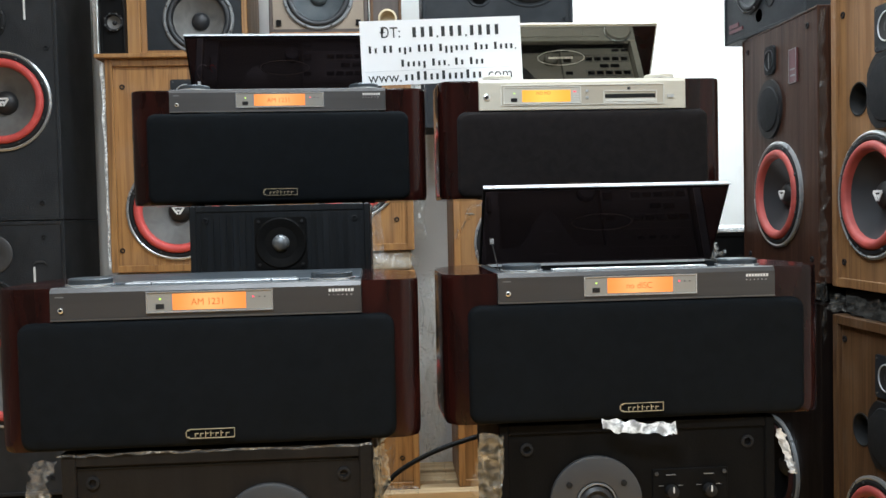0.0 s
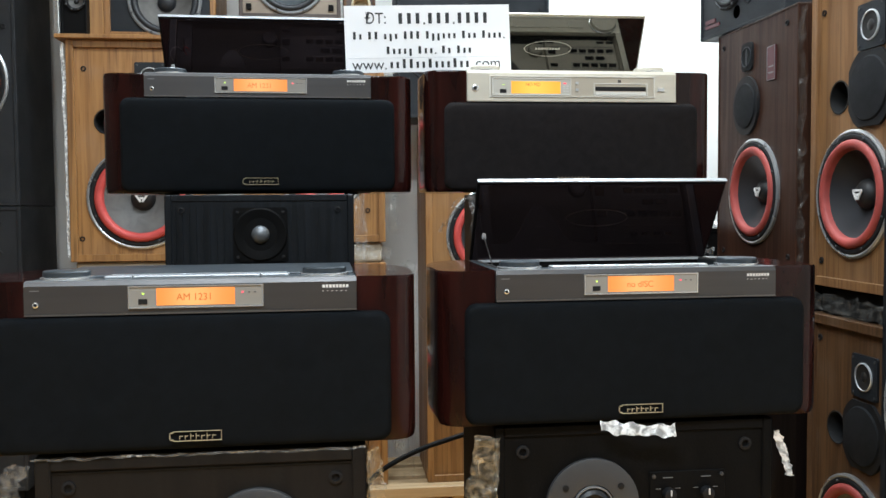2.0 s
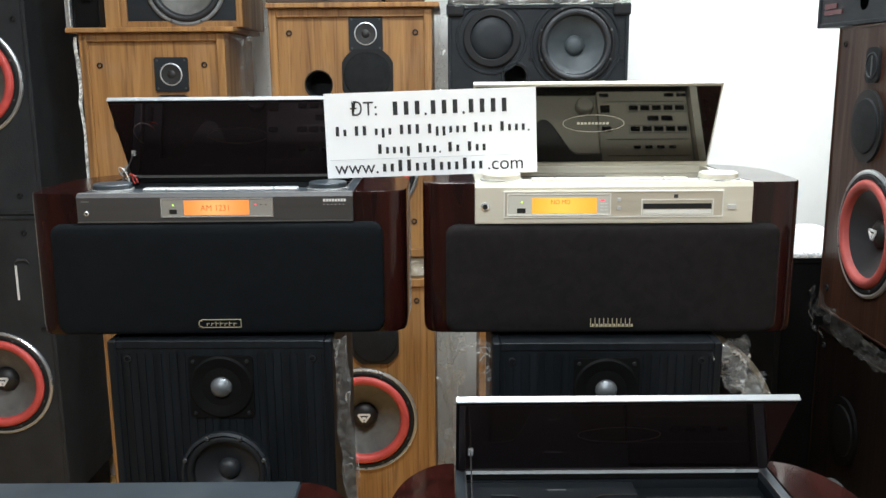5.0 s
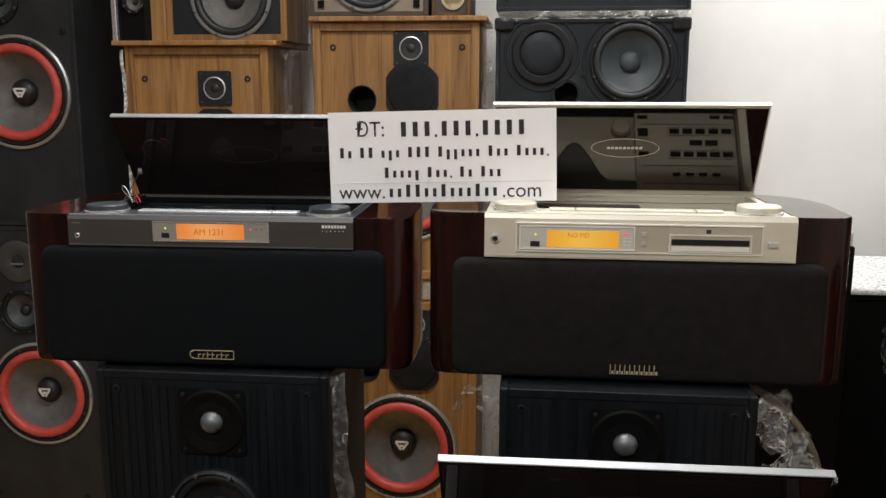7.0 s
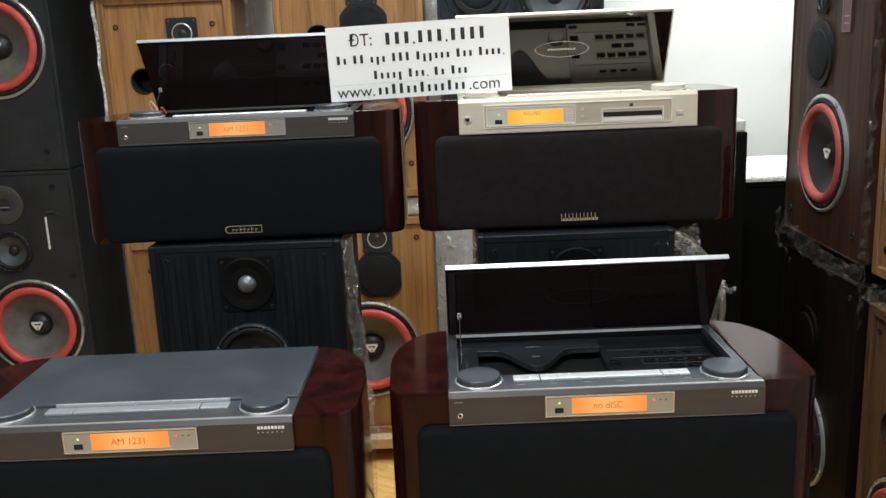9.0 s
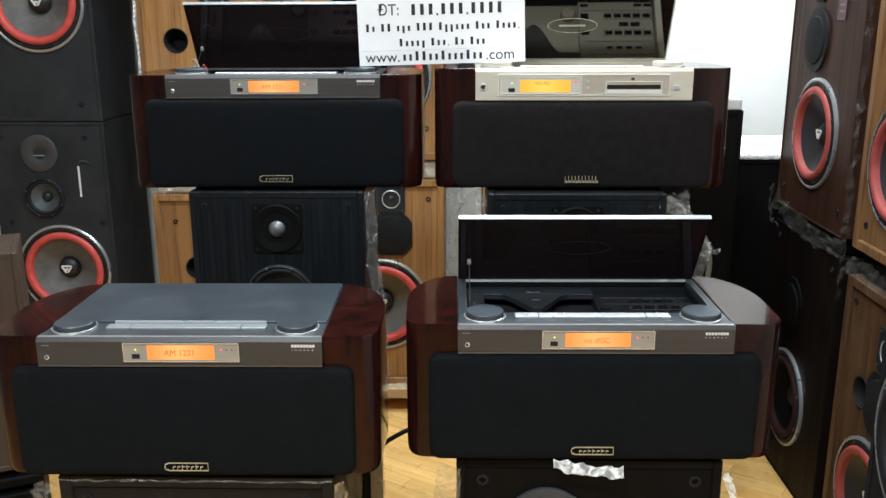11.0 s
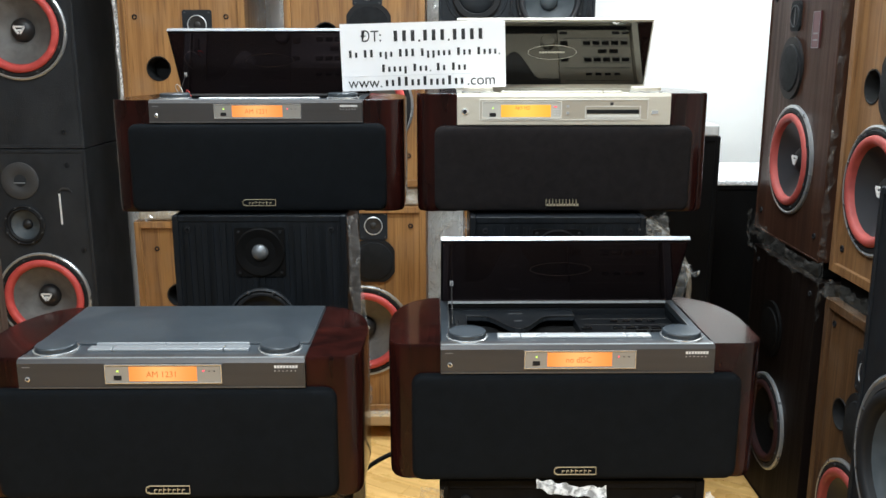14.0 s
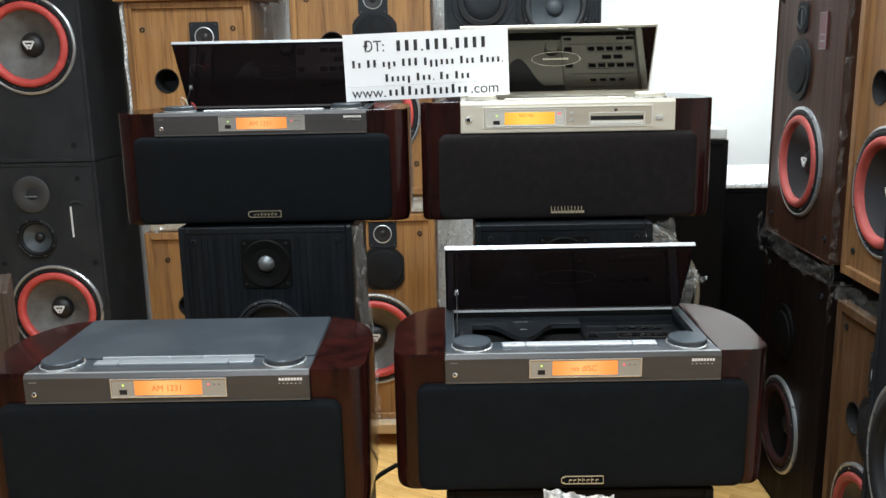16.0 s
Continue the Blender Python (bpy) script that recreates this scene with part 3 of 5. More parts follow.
def stereo(m, label, text, lid_top=None, champagne=False, hinge_up=0.0, bright_hinge=False):
    H = 0.220 if champagne else 0.209
    low = 0.1655 if champagne else 0.1700
    metal = CHAMPAGNE if champagne else GUNMETAL
    top_mat = CHAMPAGNE if champagne else TOPGREY
    t = thing("stereo_system", m, label, "stereo system", "stereo systems on speakers")
    # case
    b = box(-0.1945, 0.1945, 0.012, 0.245, 0.003, 0.168)
    if lid_top is None:
        box(-0.1945, 0.1945, 0.06, 0.244, 0.169, H - 0.006, 0, 1, b)
    part("case", b, BLACKVINYL, t)
    for side in (-1, 1):
        part("side_cheek", cheek(side, H), MAHOGANY, t, "glossy lacquered mahogany side cheek", smooth=True)
        part("foot", lathe([(0.013, -0.001), (0.013, 0.006), (0, 0.006)], side * 0.16, 0.05, -0.001, 16, "z"), RUBBER, t)
    part("grille", pad(rounded(-0.2365, 0.2365, 0.0035, low - 0.0040, 0.016), -0.010, 0.010, 0.007, 0.003), CLOTH_BROWN if champagne else CLOTH_NAVY, t, "stretched dark cloth grille", smooth=True, sharp=60)
    # front panel with a bevelled upper edge
    prof = [(-0.004, low), (-0.004, H - 0.0055), (-0.001, H), (0.018, H), (0.018, low)]
    fp = part("front_panel", prism(prof, "x", -0.195, 0.195), metal, t, "brushed metal front panel")
    part("lower_trim", box(-0.195, 0.195, -0.0052, 0.0, low - 0.0019, low - 0.0003), TRIMLINE if not champagne else CHAMP_DARK, fp, "thin metal trim line")
    yf = -0.004

    def chip(name, x0, x1, z0, z1, mat, out=0.001, parent=fp, lab="", back=0.001):
        return part(name, box(x0, x1, yf - out, yf + back, z0, z1), mat, parent, lab)

    def outline(name, x0, x1, z0, z1, k, mat, out, lab=""):
        q = box(x0, x1, yf - out, yf, z1 - k, z1)
        box(x0, x1, yf - out, yf, z0, z0 + k, 0, 1, q)
        box(x0, x0 + k, yf - out, yf, z0 + k, z1 - k, 0, 1, q)
        box(x1 - k, x1, yf - out, yf, z0 + k, z1 - k, 0, 1, q)
        return part(name, q, mat, fp, lab)
    if not champagne:
        outline("display_frame", -0.0762, 0.0825, 0.1752, 0.2022, 0.0013, SILVER, 0.0026, "polished display frame")
        chip("display_window", -0.0750, 0.0813, 0.1764, 0.2010, BEZEL, 0.0012)
        chip("display", -0.0435, 0.0485, 0.1785, 0.1992, LCD_ORANGE, 0.0018, lab="orange backlit display")
        words(text, 0.0120, 0.001, yf - 0.0021, 0.1880, LCD_INK, fp, "display_text", squeeze=0.95)
        chip("sensor", -0.0645, -0.0540, 0.1800, 0.1865, BLACKHOLE, 0.0018)
        chip("indicator", -0.0600, -0.0578, 0.1918, 0.1938, LED_GREEN, 0.0019)
        chip("indicator", 0.0565, 0.0588, 0.1918, 0.1938, LED_RED, 0.0019)
        for x in (0.0645, 0.0715):
            chip("indicator", x, x + 0.0018, 0.1920, 0.1933, RUBBER, 0.0018)
        for i in range(8):
            b = box(0.1535 + i * 0.0041, 0.1566 + i * 0.0041, yf - 0.0003, yf, 0.1960, 0.1998)
            part("brand_bar", b, PALEINK, fp)
        for i in range(6):
            part("brand_bar", box(0.1535 + i * 0.0056, 0.1548 + i * 0.0056, yf - 0.0004, yf, 0.1915, 0.1925), PALEINK, fp)
        chip("print_bar", -0.1885, -0.1775, 0.1976, 0.1988, GREYRING, 0.0004)
        jx, jz, jr = -0.1815, 0.1815, 0.0034
    else:
        chip("display_frame", -0.1540, 0.1530, 0.1725, 0.2090, CHAMP_DARK, 0.0010, lab="champagne display surround")
        outline("surround_rim", -0.1546, 0.1536, 0.1719, 0.2096, 0.0015, WHITELIP, 0.0030, "bright raised rim")
        outline("display_rim", -0.1500, -0.0040, 0.1750, 0.2060, 0.0016, WHITELIP, 0.0036, "bright display rim")
        chip("display_window", -0.1480, -0.0060, 0.1760, 0.2050, BEZEL_LIGHT, 0.0021)
        chip("display", -0.1150, -0.0240, 0.1780, 0.2000, LCD_YELLOW, 0.0026, lab="amber backlit display")
        words(text, 0.0085, -0.0750, yf - 0.0029, 0.1940, LCD_INK, fp, "display_text", squeeze=0.95)
        chip("sensor", -0.1360, -0.1240, 0.1785, 0.1855, BLACKHOLE, 0.0026)
        chip("indicator", -0.1305, -0.1280, 0.1930, 0.1950, LED_GREEN, 0.0027)
        chip("indicator", -0.0190, -0.0130, 0.1955, 0.1975, LED_RED, 0.0027)
        for k in range(3):
            for q in range(2):
                chip("print_bar", -0.0190 + q * 0.006, -0.0145 + q * 0.006, 0.1910 - k * 0.0045, 0.1923 - k * 0.0045, PALEINK, 0.0026)
        for z in (0.1830, 0.1950):
            chip("button", 0.0045, 0.0095, z, z + 0.0045, BRIGHTTRIM, 0.004, lab="small square button")
        outline("slot_surround", 0.0385, 0.1400, 0.1745, 0.1975, 0.0016, WHITELIP, 0.0030, "raised disc slot surround")
        chip("disc_slot", 0.0415, 0.1370, 0.1838, 0.1912, BLACKHOLE, 0.0022, lab="dark disc slot")
        chip("slot_lip", 0.0415, 0.1370, 0.1768, 0.1822, WHITELIP, 0.0034, lab="bright slot lip")
        chip("print_bar", 0.0840, 0.0900, 0.1990, 0.2040, GUNMETAL, 0.0014)
        chip("button", 0.1600, 0.1710, 0.1835, 0.1890, BRIGHTTRIM, 0.0045, lab="small oblong button")
        jx, jz, jr = -0.1810, 0.1875, 0.0062
    j = part("jack", lathe([(jr, 0.0), (jr, 0.0022), (jr * 0.6, 0.0028), (jr * 0.5, 0.001)], jx, yf, jz, 20), SILVER, fp, "chrome ringed headphone jack", smooth=True)
    part("socket", lathe([(jr * 0.55, 0.0012), (0, 0.0012)], jx, yf, jz, 16), BLACKHOLE, j)
    # top deck
    b = box(-0.1945, 0.1945, 0.018, 0.058, H - 0.012, H - 0.0005, 0.001, 1)
    box(-0.1945, -0.182, 0.0585, 0.2445, H - 0.012, H - 0.001, 0.001, 1, b)
    box(0.182, 0.1945, 0.0585, 0.2445, H - 0.012, H - 0.001, 0.001, 1, b)
    deck = part("top_deck", b, top_mat, t, "metallic painted top deck")
    part("back_ledge", box(-0.1815, 0.1815, 0.2224, 0.2445, H - 0.012, H - 0.001, 0.001, 1), top_mat if champagne else BLACKVINYL, deck)
    part("deck_edge", box(-0.194, 0.194, -0.0002, 0.004, H - 0.0008, H + 0.0009), LID_EDGE if not champagne else CHAMPAGNE, deck)
    for side in (-1, 1):
        part("deck_side_trim", box(side * 0.1818 - 0.0008, side * 0.1818 + 0.0008, 0.060, 0.2215, H - 0.002, H + 0.0006), TRIMLINE if not champagne else CHAMPAGNE, deck)
    for x in (-0.156, 0.156):
        k = part("knob", lathe([(0.030, 0.0), (0.030, 0.003), (0.0275, 0.004), (0.0275, 0.010), (0.0262, 0.0115), (0, 0.0125)], x, 0.034, H - 0.0005, 40, "z"), top_mat, deck, "low round push knob", smooth=True)
        part("knob_ring", lathe([(0.0305, 0.0), (0.0305, 0.0035), (0.0285, 0.0042), (0.0285, 0.001)], x, 0.034, H - 0.0003, 40, "z"), SILVER, k, smooth=True)
    # Open-lid gunmetal decks get the paler keys, as if mirroring the white wall.
    for x0, x1 in ((-0.112, -0.0785), (-0.0775, 0.0765), (0.0775, 0.112)):
        part("key_bar", box(x0, x1, 0.030, 0.047, H - 0.001, H + 0.003, 0.0012, 2), CHAMPAGNE if champagne else (LID_EDGE if lid_top is None else KEYBAR_LIT), deck, "row of flat keys")
    frame_badge(t, champagne)
    if lid_top is None:
        lid = part("lid", box(-0.1935, 0.1935, 0.059, 0.2455, H - 0.0055, H + 0.0022, 0.0015, 2), TOPGREY, t, "closed blue-grey metallic lid")
        part("lid_edge", box(-0.108, 0.108, 0.0560, 0.0588, H - 0.002, H + 0.0032), BRIGHTTRIM, lid, "bright front edge of the lid")
        return t
    # open well with disc tray
    tray_z = H - 0.037
    inner = material("tray_champagne", (0.52, 0.48, 0.40), 0.4, 0.3, rough_var=0.05) if champagne else TRAYGREY
    wl = box(-0.1815, 0.1815, 0.2225, 0.2440, 0.1685, H - 0.0125)
    box(-0.1940, -0.1822, 0.0190, 0.2440, 0.1685, H - 0.0125, 0, 1, wl)
    box(0.1822, 0.1940, 0.0190, 0.2440, 0.1685, H - 0.0125, 0, 1, wl)
    part("well_wall", wl, TRAYGREY if not champagne else CHAMPAGNE, t, "inner walls of the open well")
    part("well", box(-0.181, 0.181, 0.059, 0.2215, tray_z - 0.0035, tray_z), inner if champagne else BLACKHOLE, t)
    pts = [(-0.181, 0.2215), (-0.181, 0.0595), (-0.152, 0.0595), (-0.152, 0.190), (-0.126, 0.190)]
    for i in range(1, 16):
        u = i / 16
        pts.append((-0.126 + 0.110 * u, 0.190 - 0.068 * math.sin(math.pi * u) ** 2))
    pts += [(-0.016, 0.190), (0.0245, 0.190), (0.0245, 0.2215)]
    part("tray_cover", prism(pts, "z", tray_z + 0.014, tray_z + 0.022), GUNMETAL if champagne else TRAYTOP, t, "dark wavy disc tray cover")
    tube([(px, py - 0.001, tray_z + 0.022) for px, py in pts[3:-1]], 0.0006, "tray_edge", GUNMETAL, t, "bright wavy tray edge")
    if not champagne:
        for x0, x1, yy in ((-0.082, -0.060, 0.200), (-0.076, -0.064, 0.160)):
            part("tray_mark", box(x0, x1, yy, yy + 0.0022, tray_z + 0.0216, tray_z + 0.0226), GREYRING, t)
        for k in range(6):
            x = -0.108 + k * 0.042
            part("deck_mark", box(x, x + 0.009, 0.0205, 0.0222, H - 0.0006, H - 0.0001), GREYRING, deck)
    part("hinge_line", box(-0.181, 0.181, 0.2203, 0.2222, H - 0.003, H + 0.0008), CHAMPAGNE if champagne else (BRIGHTTRIM if bright_hinge else TRIMLINE), t, "thin metal line along the hinge")
    part("disc_hub", lathe([(0.016, 0), (0.016, 0.012), (0.013, 0.015), (0, 0.015)], 0.004, 0.085, tray_z, 24, "z"), inner if champagne else GREYPLASTIC, t, smooth=True)
    kp = part("key_panel", box(0.025, 0.180, 0.061, 0.217, tray_z + 0.001, tray_z + 0.016, 0.001, 1), inner, t, "inner control panel")
    zt = tray_z + 0.016
    for yy, cols, kw, kd in ((0.070, (0.037, 0.150, 0.171), 0.016, 0.006), (0.096, (0.086, 0.106, 0.126, 0.146, 0.166), 0.015, 0.0085), (0.098, (0.037,), 0.016, 0.014),
                             (0.117, (0.118, 0.142), 0.019, 0.009), (0.138, (0.037, 0.086, 0.106, 0.126, 0.146, 0.166), 0.0155, 0.0085), (0.174, (0.086, 0.106, 0.126, 0.146), 0.012, 0.005)):
        for x in cols:
            part("key", box(x - kw / 2, x + kw / 2, yy - kd / 2, yy + kd / 2, zt, zt + 0.003, 0.0008, 1), KEYBLACK, kp)
    for yy in (0.096, 0.138):
        q = box(0.0755, 0.1770, yy - 0.0078, yy - 0.0070, zt - 0.0005, zt + 0.0010)
        box(0.0755, 0.1770, yy + 0.0070, yy + 0.0078, zt - 0.0005, zt + 0.0010, 0, 1, q)
        for x in (0.0755, 0.1762):
            box(x, x + 0.0008, yy - 0.0070, yy + 0.0070, zt - 0.0005, zt + 0.0010, 0, 1, q)
        part("key_surround", q, GREYRING if champagne else TRIMLINE, kp, "thin pale line round a key row")
    # Thin strips stand in for light reflected between the key rows.
    for yy in (0.083, 0.158, 0.190):
        part("key_line", box(0.036, 0.174, yy - 0.0005, yy + 0.0005, zt - 0.0005, zt + 0.0007), TRIMLINE, kp)
    part("lever", box(-0.172, -0.166, 0.100, 0.128, tray_z, tray_z + 0.034, 0.001, 1), RUBBER, t)
    # lid, hinged at the back and leaning open
    ty, tz = lid_top
    hy, hz = 0.226, H + hinge_up
    L = math.hypot(hy - ty, tz - hz)
    ang = math.atan2(tz - hz, hy - ty)
    lm = Matrix.Translation((0, hy, hz)) @ Matrix.Rotation(-ang, 4, "X")

    def lid_bm(*a, **k):
        q = box(*a, **k)
        q.transform(lm)
        return q
    lid = part("lid", lid_bm(-0.1935, 0.1935, -L, 0.0, 0.0, 0.006, bevel=0.001, seg=1), BLACKVINYL if not champagne else CHAMPAGNE, t, "open hinged lid")
    part("lid_mirror", lid_bm(-0.190, 0.190, -L + 0.004, -0.014 if champagne else -0.003, -0.0024, -0.0004), LID_CHAMP if champagne else LID_MIRROR, lid, "smoked mirror inner face of the lid")
    part("lid_edge", lid_bm(-0.1938, 0.1938, -L - 0.0019, -L + 0.0002, -0.0022, 0.0062, bevel=0.0006, seg=1), CHAMPAGNE if champagne else LID_EDGE, lid, "bright aluminium lid edge")
    # printed oval on the mirror
    ob = bmesh.new()
    pr, po = [], []
    for i in range(48):
        a = 2 * math.pi * i / 48
        pr.append(ob.verts.new((-0.002 + 0.0480 * math.cos(a), -L * 0.56 + 0.0150 * math.sin(a), -0.0030)))
        po.append(ob.verts.new((-0.002 + 0.0490 * math.cos(a), -L * 0.56 + 0.0159 * math.sin(a), -0.0030)))
    for i in range(48):
        jn = (i + 1) % 48
        ob.faces.new((pr[i], pr[jn], po[jn], po[i]))
    for i in range(9):
        x = -0.028 + i * 0.0058
        q = [ob.verts.new((x + u, -L * 0.56 + v, -0.0030)) for u, v in ((0, -0.002), (0.004, -0.002), (0.004, 0.002), (0, 0.002))]
        if champagne:
            ob.faces.new(q)
    ob.transform(lm)
    part("oval_print", ob, CHAMP_DARK if champagne else OVAL_BROWN, lid, "thin oval print on the mirror")
    for x in (-0.176,):
        arm0, arm1 = Vector((x, 0.118, H - 0.006)), lm @ Vector((x, -L * 0.34, -0.003))
        tube([arm0, arm0.lerp(arm1, 0.5), arm1], 0.0009, "lid_stay", GUNMETAL, t, "thin metal lid stay")
        part("stay_catch", box(arm1.x - 0.003, arm1.x + 0.003, arm1.y - 0.003, arm1.y + 0.003, arm1.z - 0.005, arm1.z + 0.004), SILVER, t)
    return t


Z_LOW, Z_UP = 0.6810, 1.0010
stereo(pose(-0.2285, 1.140, Z_LOW, 0, 0, 0.7), "mahogany and gunmetal stereo with closed lid on a black speaker", "AM 1231")
stereo(pose(0.3460, 1.1975, Z_LOW, 0, 0, 0.7), "mahogany and gunmetal stereo with open mirrored lid on a speaker", "no dISC", (0.145, 0.330), bright_hinge=True)
stereo(pose(-0.1895, 1.637, Z_UP, 0, 0, 1.2), "mahogany stereo with open mirrored lid on black ash speaker", "AM 1231", (0.140, 0.335))
stereo(pose(0.3740, 1.637, Z_UP, 0, 0, 0), "mahogany stereo with champagne front panel and open lid", "NO MD", (0.154, 0.355), True, -0.003)

# ---- paper sign ----
sign = tagged(part("paper_sign", box(-0.1545, 0.1545, 0, 0.0012, 0, 0.1235), PAPER), "white paper sign with black print leaning on the lids", "paper sign")
sign.matrix_basis = pose(0.1175, 1.698, 1.2265, -1.5, -1.6, 0.0)


def sign_bars(z, x_height, x0, x1, pattern):
    """One plain bar for each character: T tall, x low, p hanging, t small, space a gap."""
    wide = {"T": 1.0, "x": 0.86, "p": 0.86, "t": 0.45, " ": 0.55}
    unit = (x1 - x0) / sum(wide[c] for c in pattern)
    x = x0
    for c in pattern:
        w = wide[c] * unit
        if c != " ":
            lo = {"T": 0.0, "x": 0.0, "p": -0.42, "t": -0.12}[c] * x_height
            hi = {"T": 1.45, "x": 1.0, "p": 1.0, "t": 0.16}[c] * x_height
            part("print_bar", box(x + w * 0.24, x + w * 0.66, -0.0006, -0.0001, z + lo, z + hi), INK, sign)
        x += w


words("\u0110T:", 0.0290, -0.117, -0.0003, 0.0990, INK, sign, "print", "LEFT", 0.9)
sign_bars(0.0895, 0.0135, -0.058, 0.117, "TTTtTTTtTTTT")
sign_bars(0.0615, 0.0095, -0.142, 0.146, "Tx TT xpx TTT Tppxxx Txx Txxxt")
sign_bars(0.0340, 0.0095, -0.081, 0.083, "Txxxp Txxt Tx Txx")
part("fold_line", box(-0.150, 0.150, -0.0005, -0.0001, 0.0265, 0.0270), INK_LINE, sign)
words("www.", 0.0275, -0.143, -0.0003, 0.0140, INK, sign, "print", "LEFT", 1.0)
sign_bars(0.0075, 0.0115, -0.075, 0.078, "xxTTxxTxxxTxx")
words(".com", 0.0275, 0.081, -0.0003, 0.0140, INK, sign, "print", "LEFT", 1.0)


# ---- speakers that carry the stereos ----
def ash_speaker(x, y, h, label):
    w = 0.325
    r = 0.066
    t = cabinet("bookshelf_speaker", pose(x, y, Z_UP - 0.002 - h), w, h, 0.25, BLACKASH, BLACKASH, label, [(0, h - 0.070, 0.030), (0, h - 0.205, r * 0.9)], 0.003, 0.012, "black ash speakers")
    dm = part("dome_tweeter", lathe([(0.047, -0.002), (0.047, 0.004), (0.044, 0.006), (0.030, 0.004), (0.017, -0.002), (0.0165, 0.002)], 0, 0.003, h - 0.070, 36), BLACKVINYL, t, "dome tweeter in a round faceplate", smooth=True)
    part("faceplate", prism(rounded(-0.047, 0.047, h - 0.070 - 0.047, h - 0.070 + 0.047, 0.006, 3), "y", -0.0005, 0.0025), BLACKVINYL, dm)
    part("dome", lathe([(0.0165, 0.001), (0.014, 0.009), (0.008, 0.014), (0, 0.0155)], 0, 0.003, h - 0.070, 28), DOME, dm, "grey metal dome", smooth=True)
    for sx in (-1, 1):
        for sz in (-1, 1):
            part("screw", lathe([(0.003, 0.003), (0.003, 0.006), (0, 0.0065)], sx * 0.039, 0.003, h - 0.070 + sz * 0.039, 8), RUBBER, dm)
    woofer(t, 0, 0.003, h - 0.205, r, RUBBER, CONE_BLACK, CONE_BLACK, GREYPLASTIC, label="black woofer")
    for sx in (-1, 1):
        peg(t, sx * 0.134, 0.003, h - 0.027, 0.0055)
        peg(t, sx * 0.134, 0.003, 0.03, 0.0055)
    # fine vertical reeding of the veneer
    for i in range(26):
        xx = -0.145 + i * 0.0116
        cuts = [0.02]
        if abs(xx) < r + 0.002:
            half = math.sqrt((r + 0.004) ** 2 - xx * xx)
            cuts += [h - 0.205 - half, h - 0.205 + half]
        if abs(xx) < 0.049:
            cuts += [h - 0.119, h - 0.021]
        cuts.append(h - 0.02)
        q = bmesh.new()
        for z0, z1 in zip(cuts[::2], cuts[1::2]):
            if z1 - z0 > 0.002:
                box(xx, xx + 0.0012, 0.0012, 0.004, z0, z1, 0, 1, q)
        part("reed", q, BLACKASH, t)
    return t


ash_speaker(-0.1900, 1.614, 0.98, "black ash speaker with dome tweeter under a stereo")
ash_speaker(0.3650, 1.598, 0.98, "black ash speaker with dome tweeter under a stereo")


def horn_plate(t, x, y, z):
    """A round grey driver plate with a bright throat ring and four screws."""
    w = part("horn_driver", lathe([(0.065, -0.002), (0.065, 0.006), (0.061, 0.008), (0.030, 0.008), (0.026, 0.002), (0.022, -0.02), (0, -0.024)], x, y, z, 48), DARKRING, t, "round grey driver plate", smooth=True)
    part("throat_ring", lathe([(0.0285, 0.007), (0.028, 0.0105), (0.0262, 0.0105), (0.0255, 0.005)], x, y, z, 40), GREYRING, w, smooth=True)
    part("throat", lathe([(0.0255, 0.006), (0.018, 0.012), (0.012, 0.006), (0, 0.010)], x, y, z, 32), CONE_BLACK, w, smooth=True)
    for a in (35, 145, 215, 325):
        part("screw", lathe([(0.0045, 0.006), (0.0045, 0.0095), (0, 0.010)], x + 0.047 * math.cos(radians(a)), y, z + 0.047 * math.sin(radians(a)), 10), RUBBER, w)


def low_stand_left():
    h = Z_LOW - 0.002
    t = cabinet("monitor_speaker", pose(-0.222, 1.140, 0), 0.396, h, 0.30, BROWNBLACK, BROWNBLACK, "dark brown speaker wrapped in film under a stereo", [(0.064, h - 0.114, 0.045)], 0.006, 0.018)
    horn_plate(t, 0.064, 0.006, h - 0.114)
    for sx in (-1, 1):
        peg(t, sx * 0.160, 0.006, h - 0.040, 0.0085)
    part("groove", box(-0.179, 0.179, 0.0045, 0.0065, h - 0.0225, h - 0.0212), GREYPLASTIC, t)
    return t


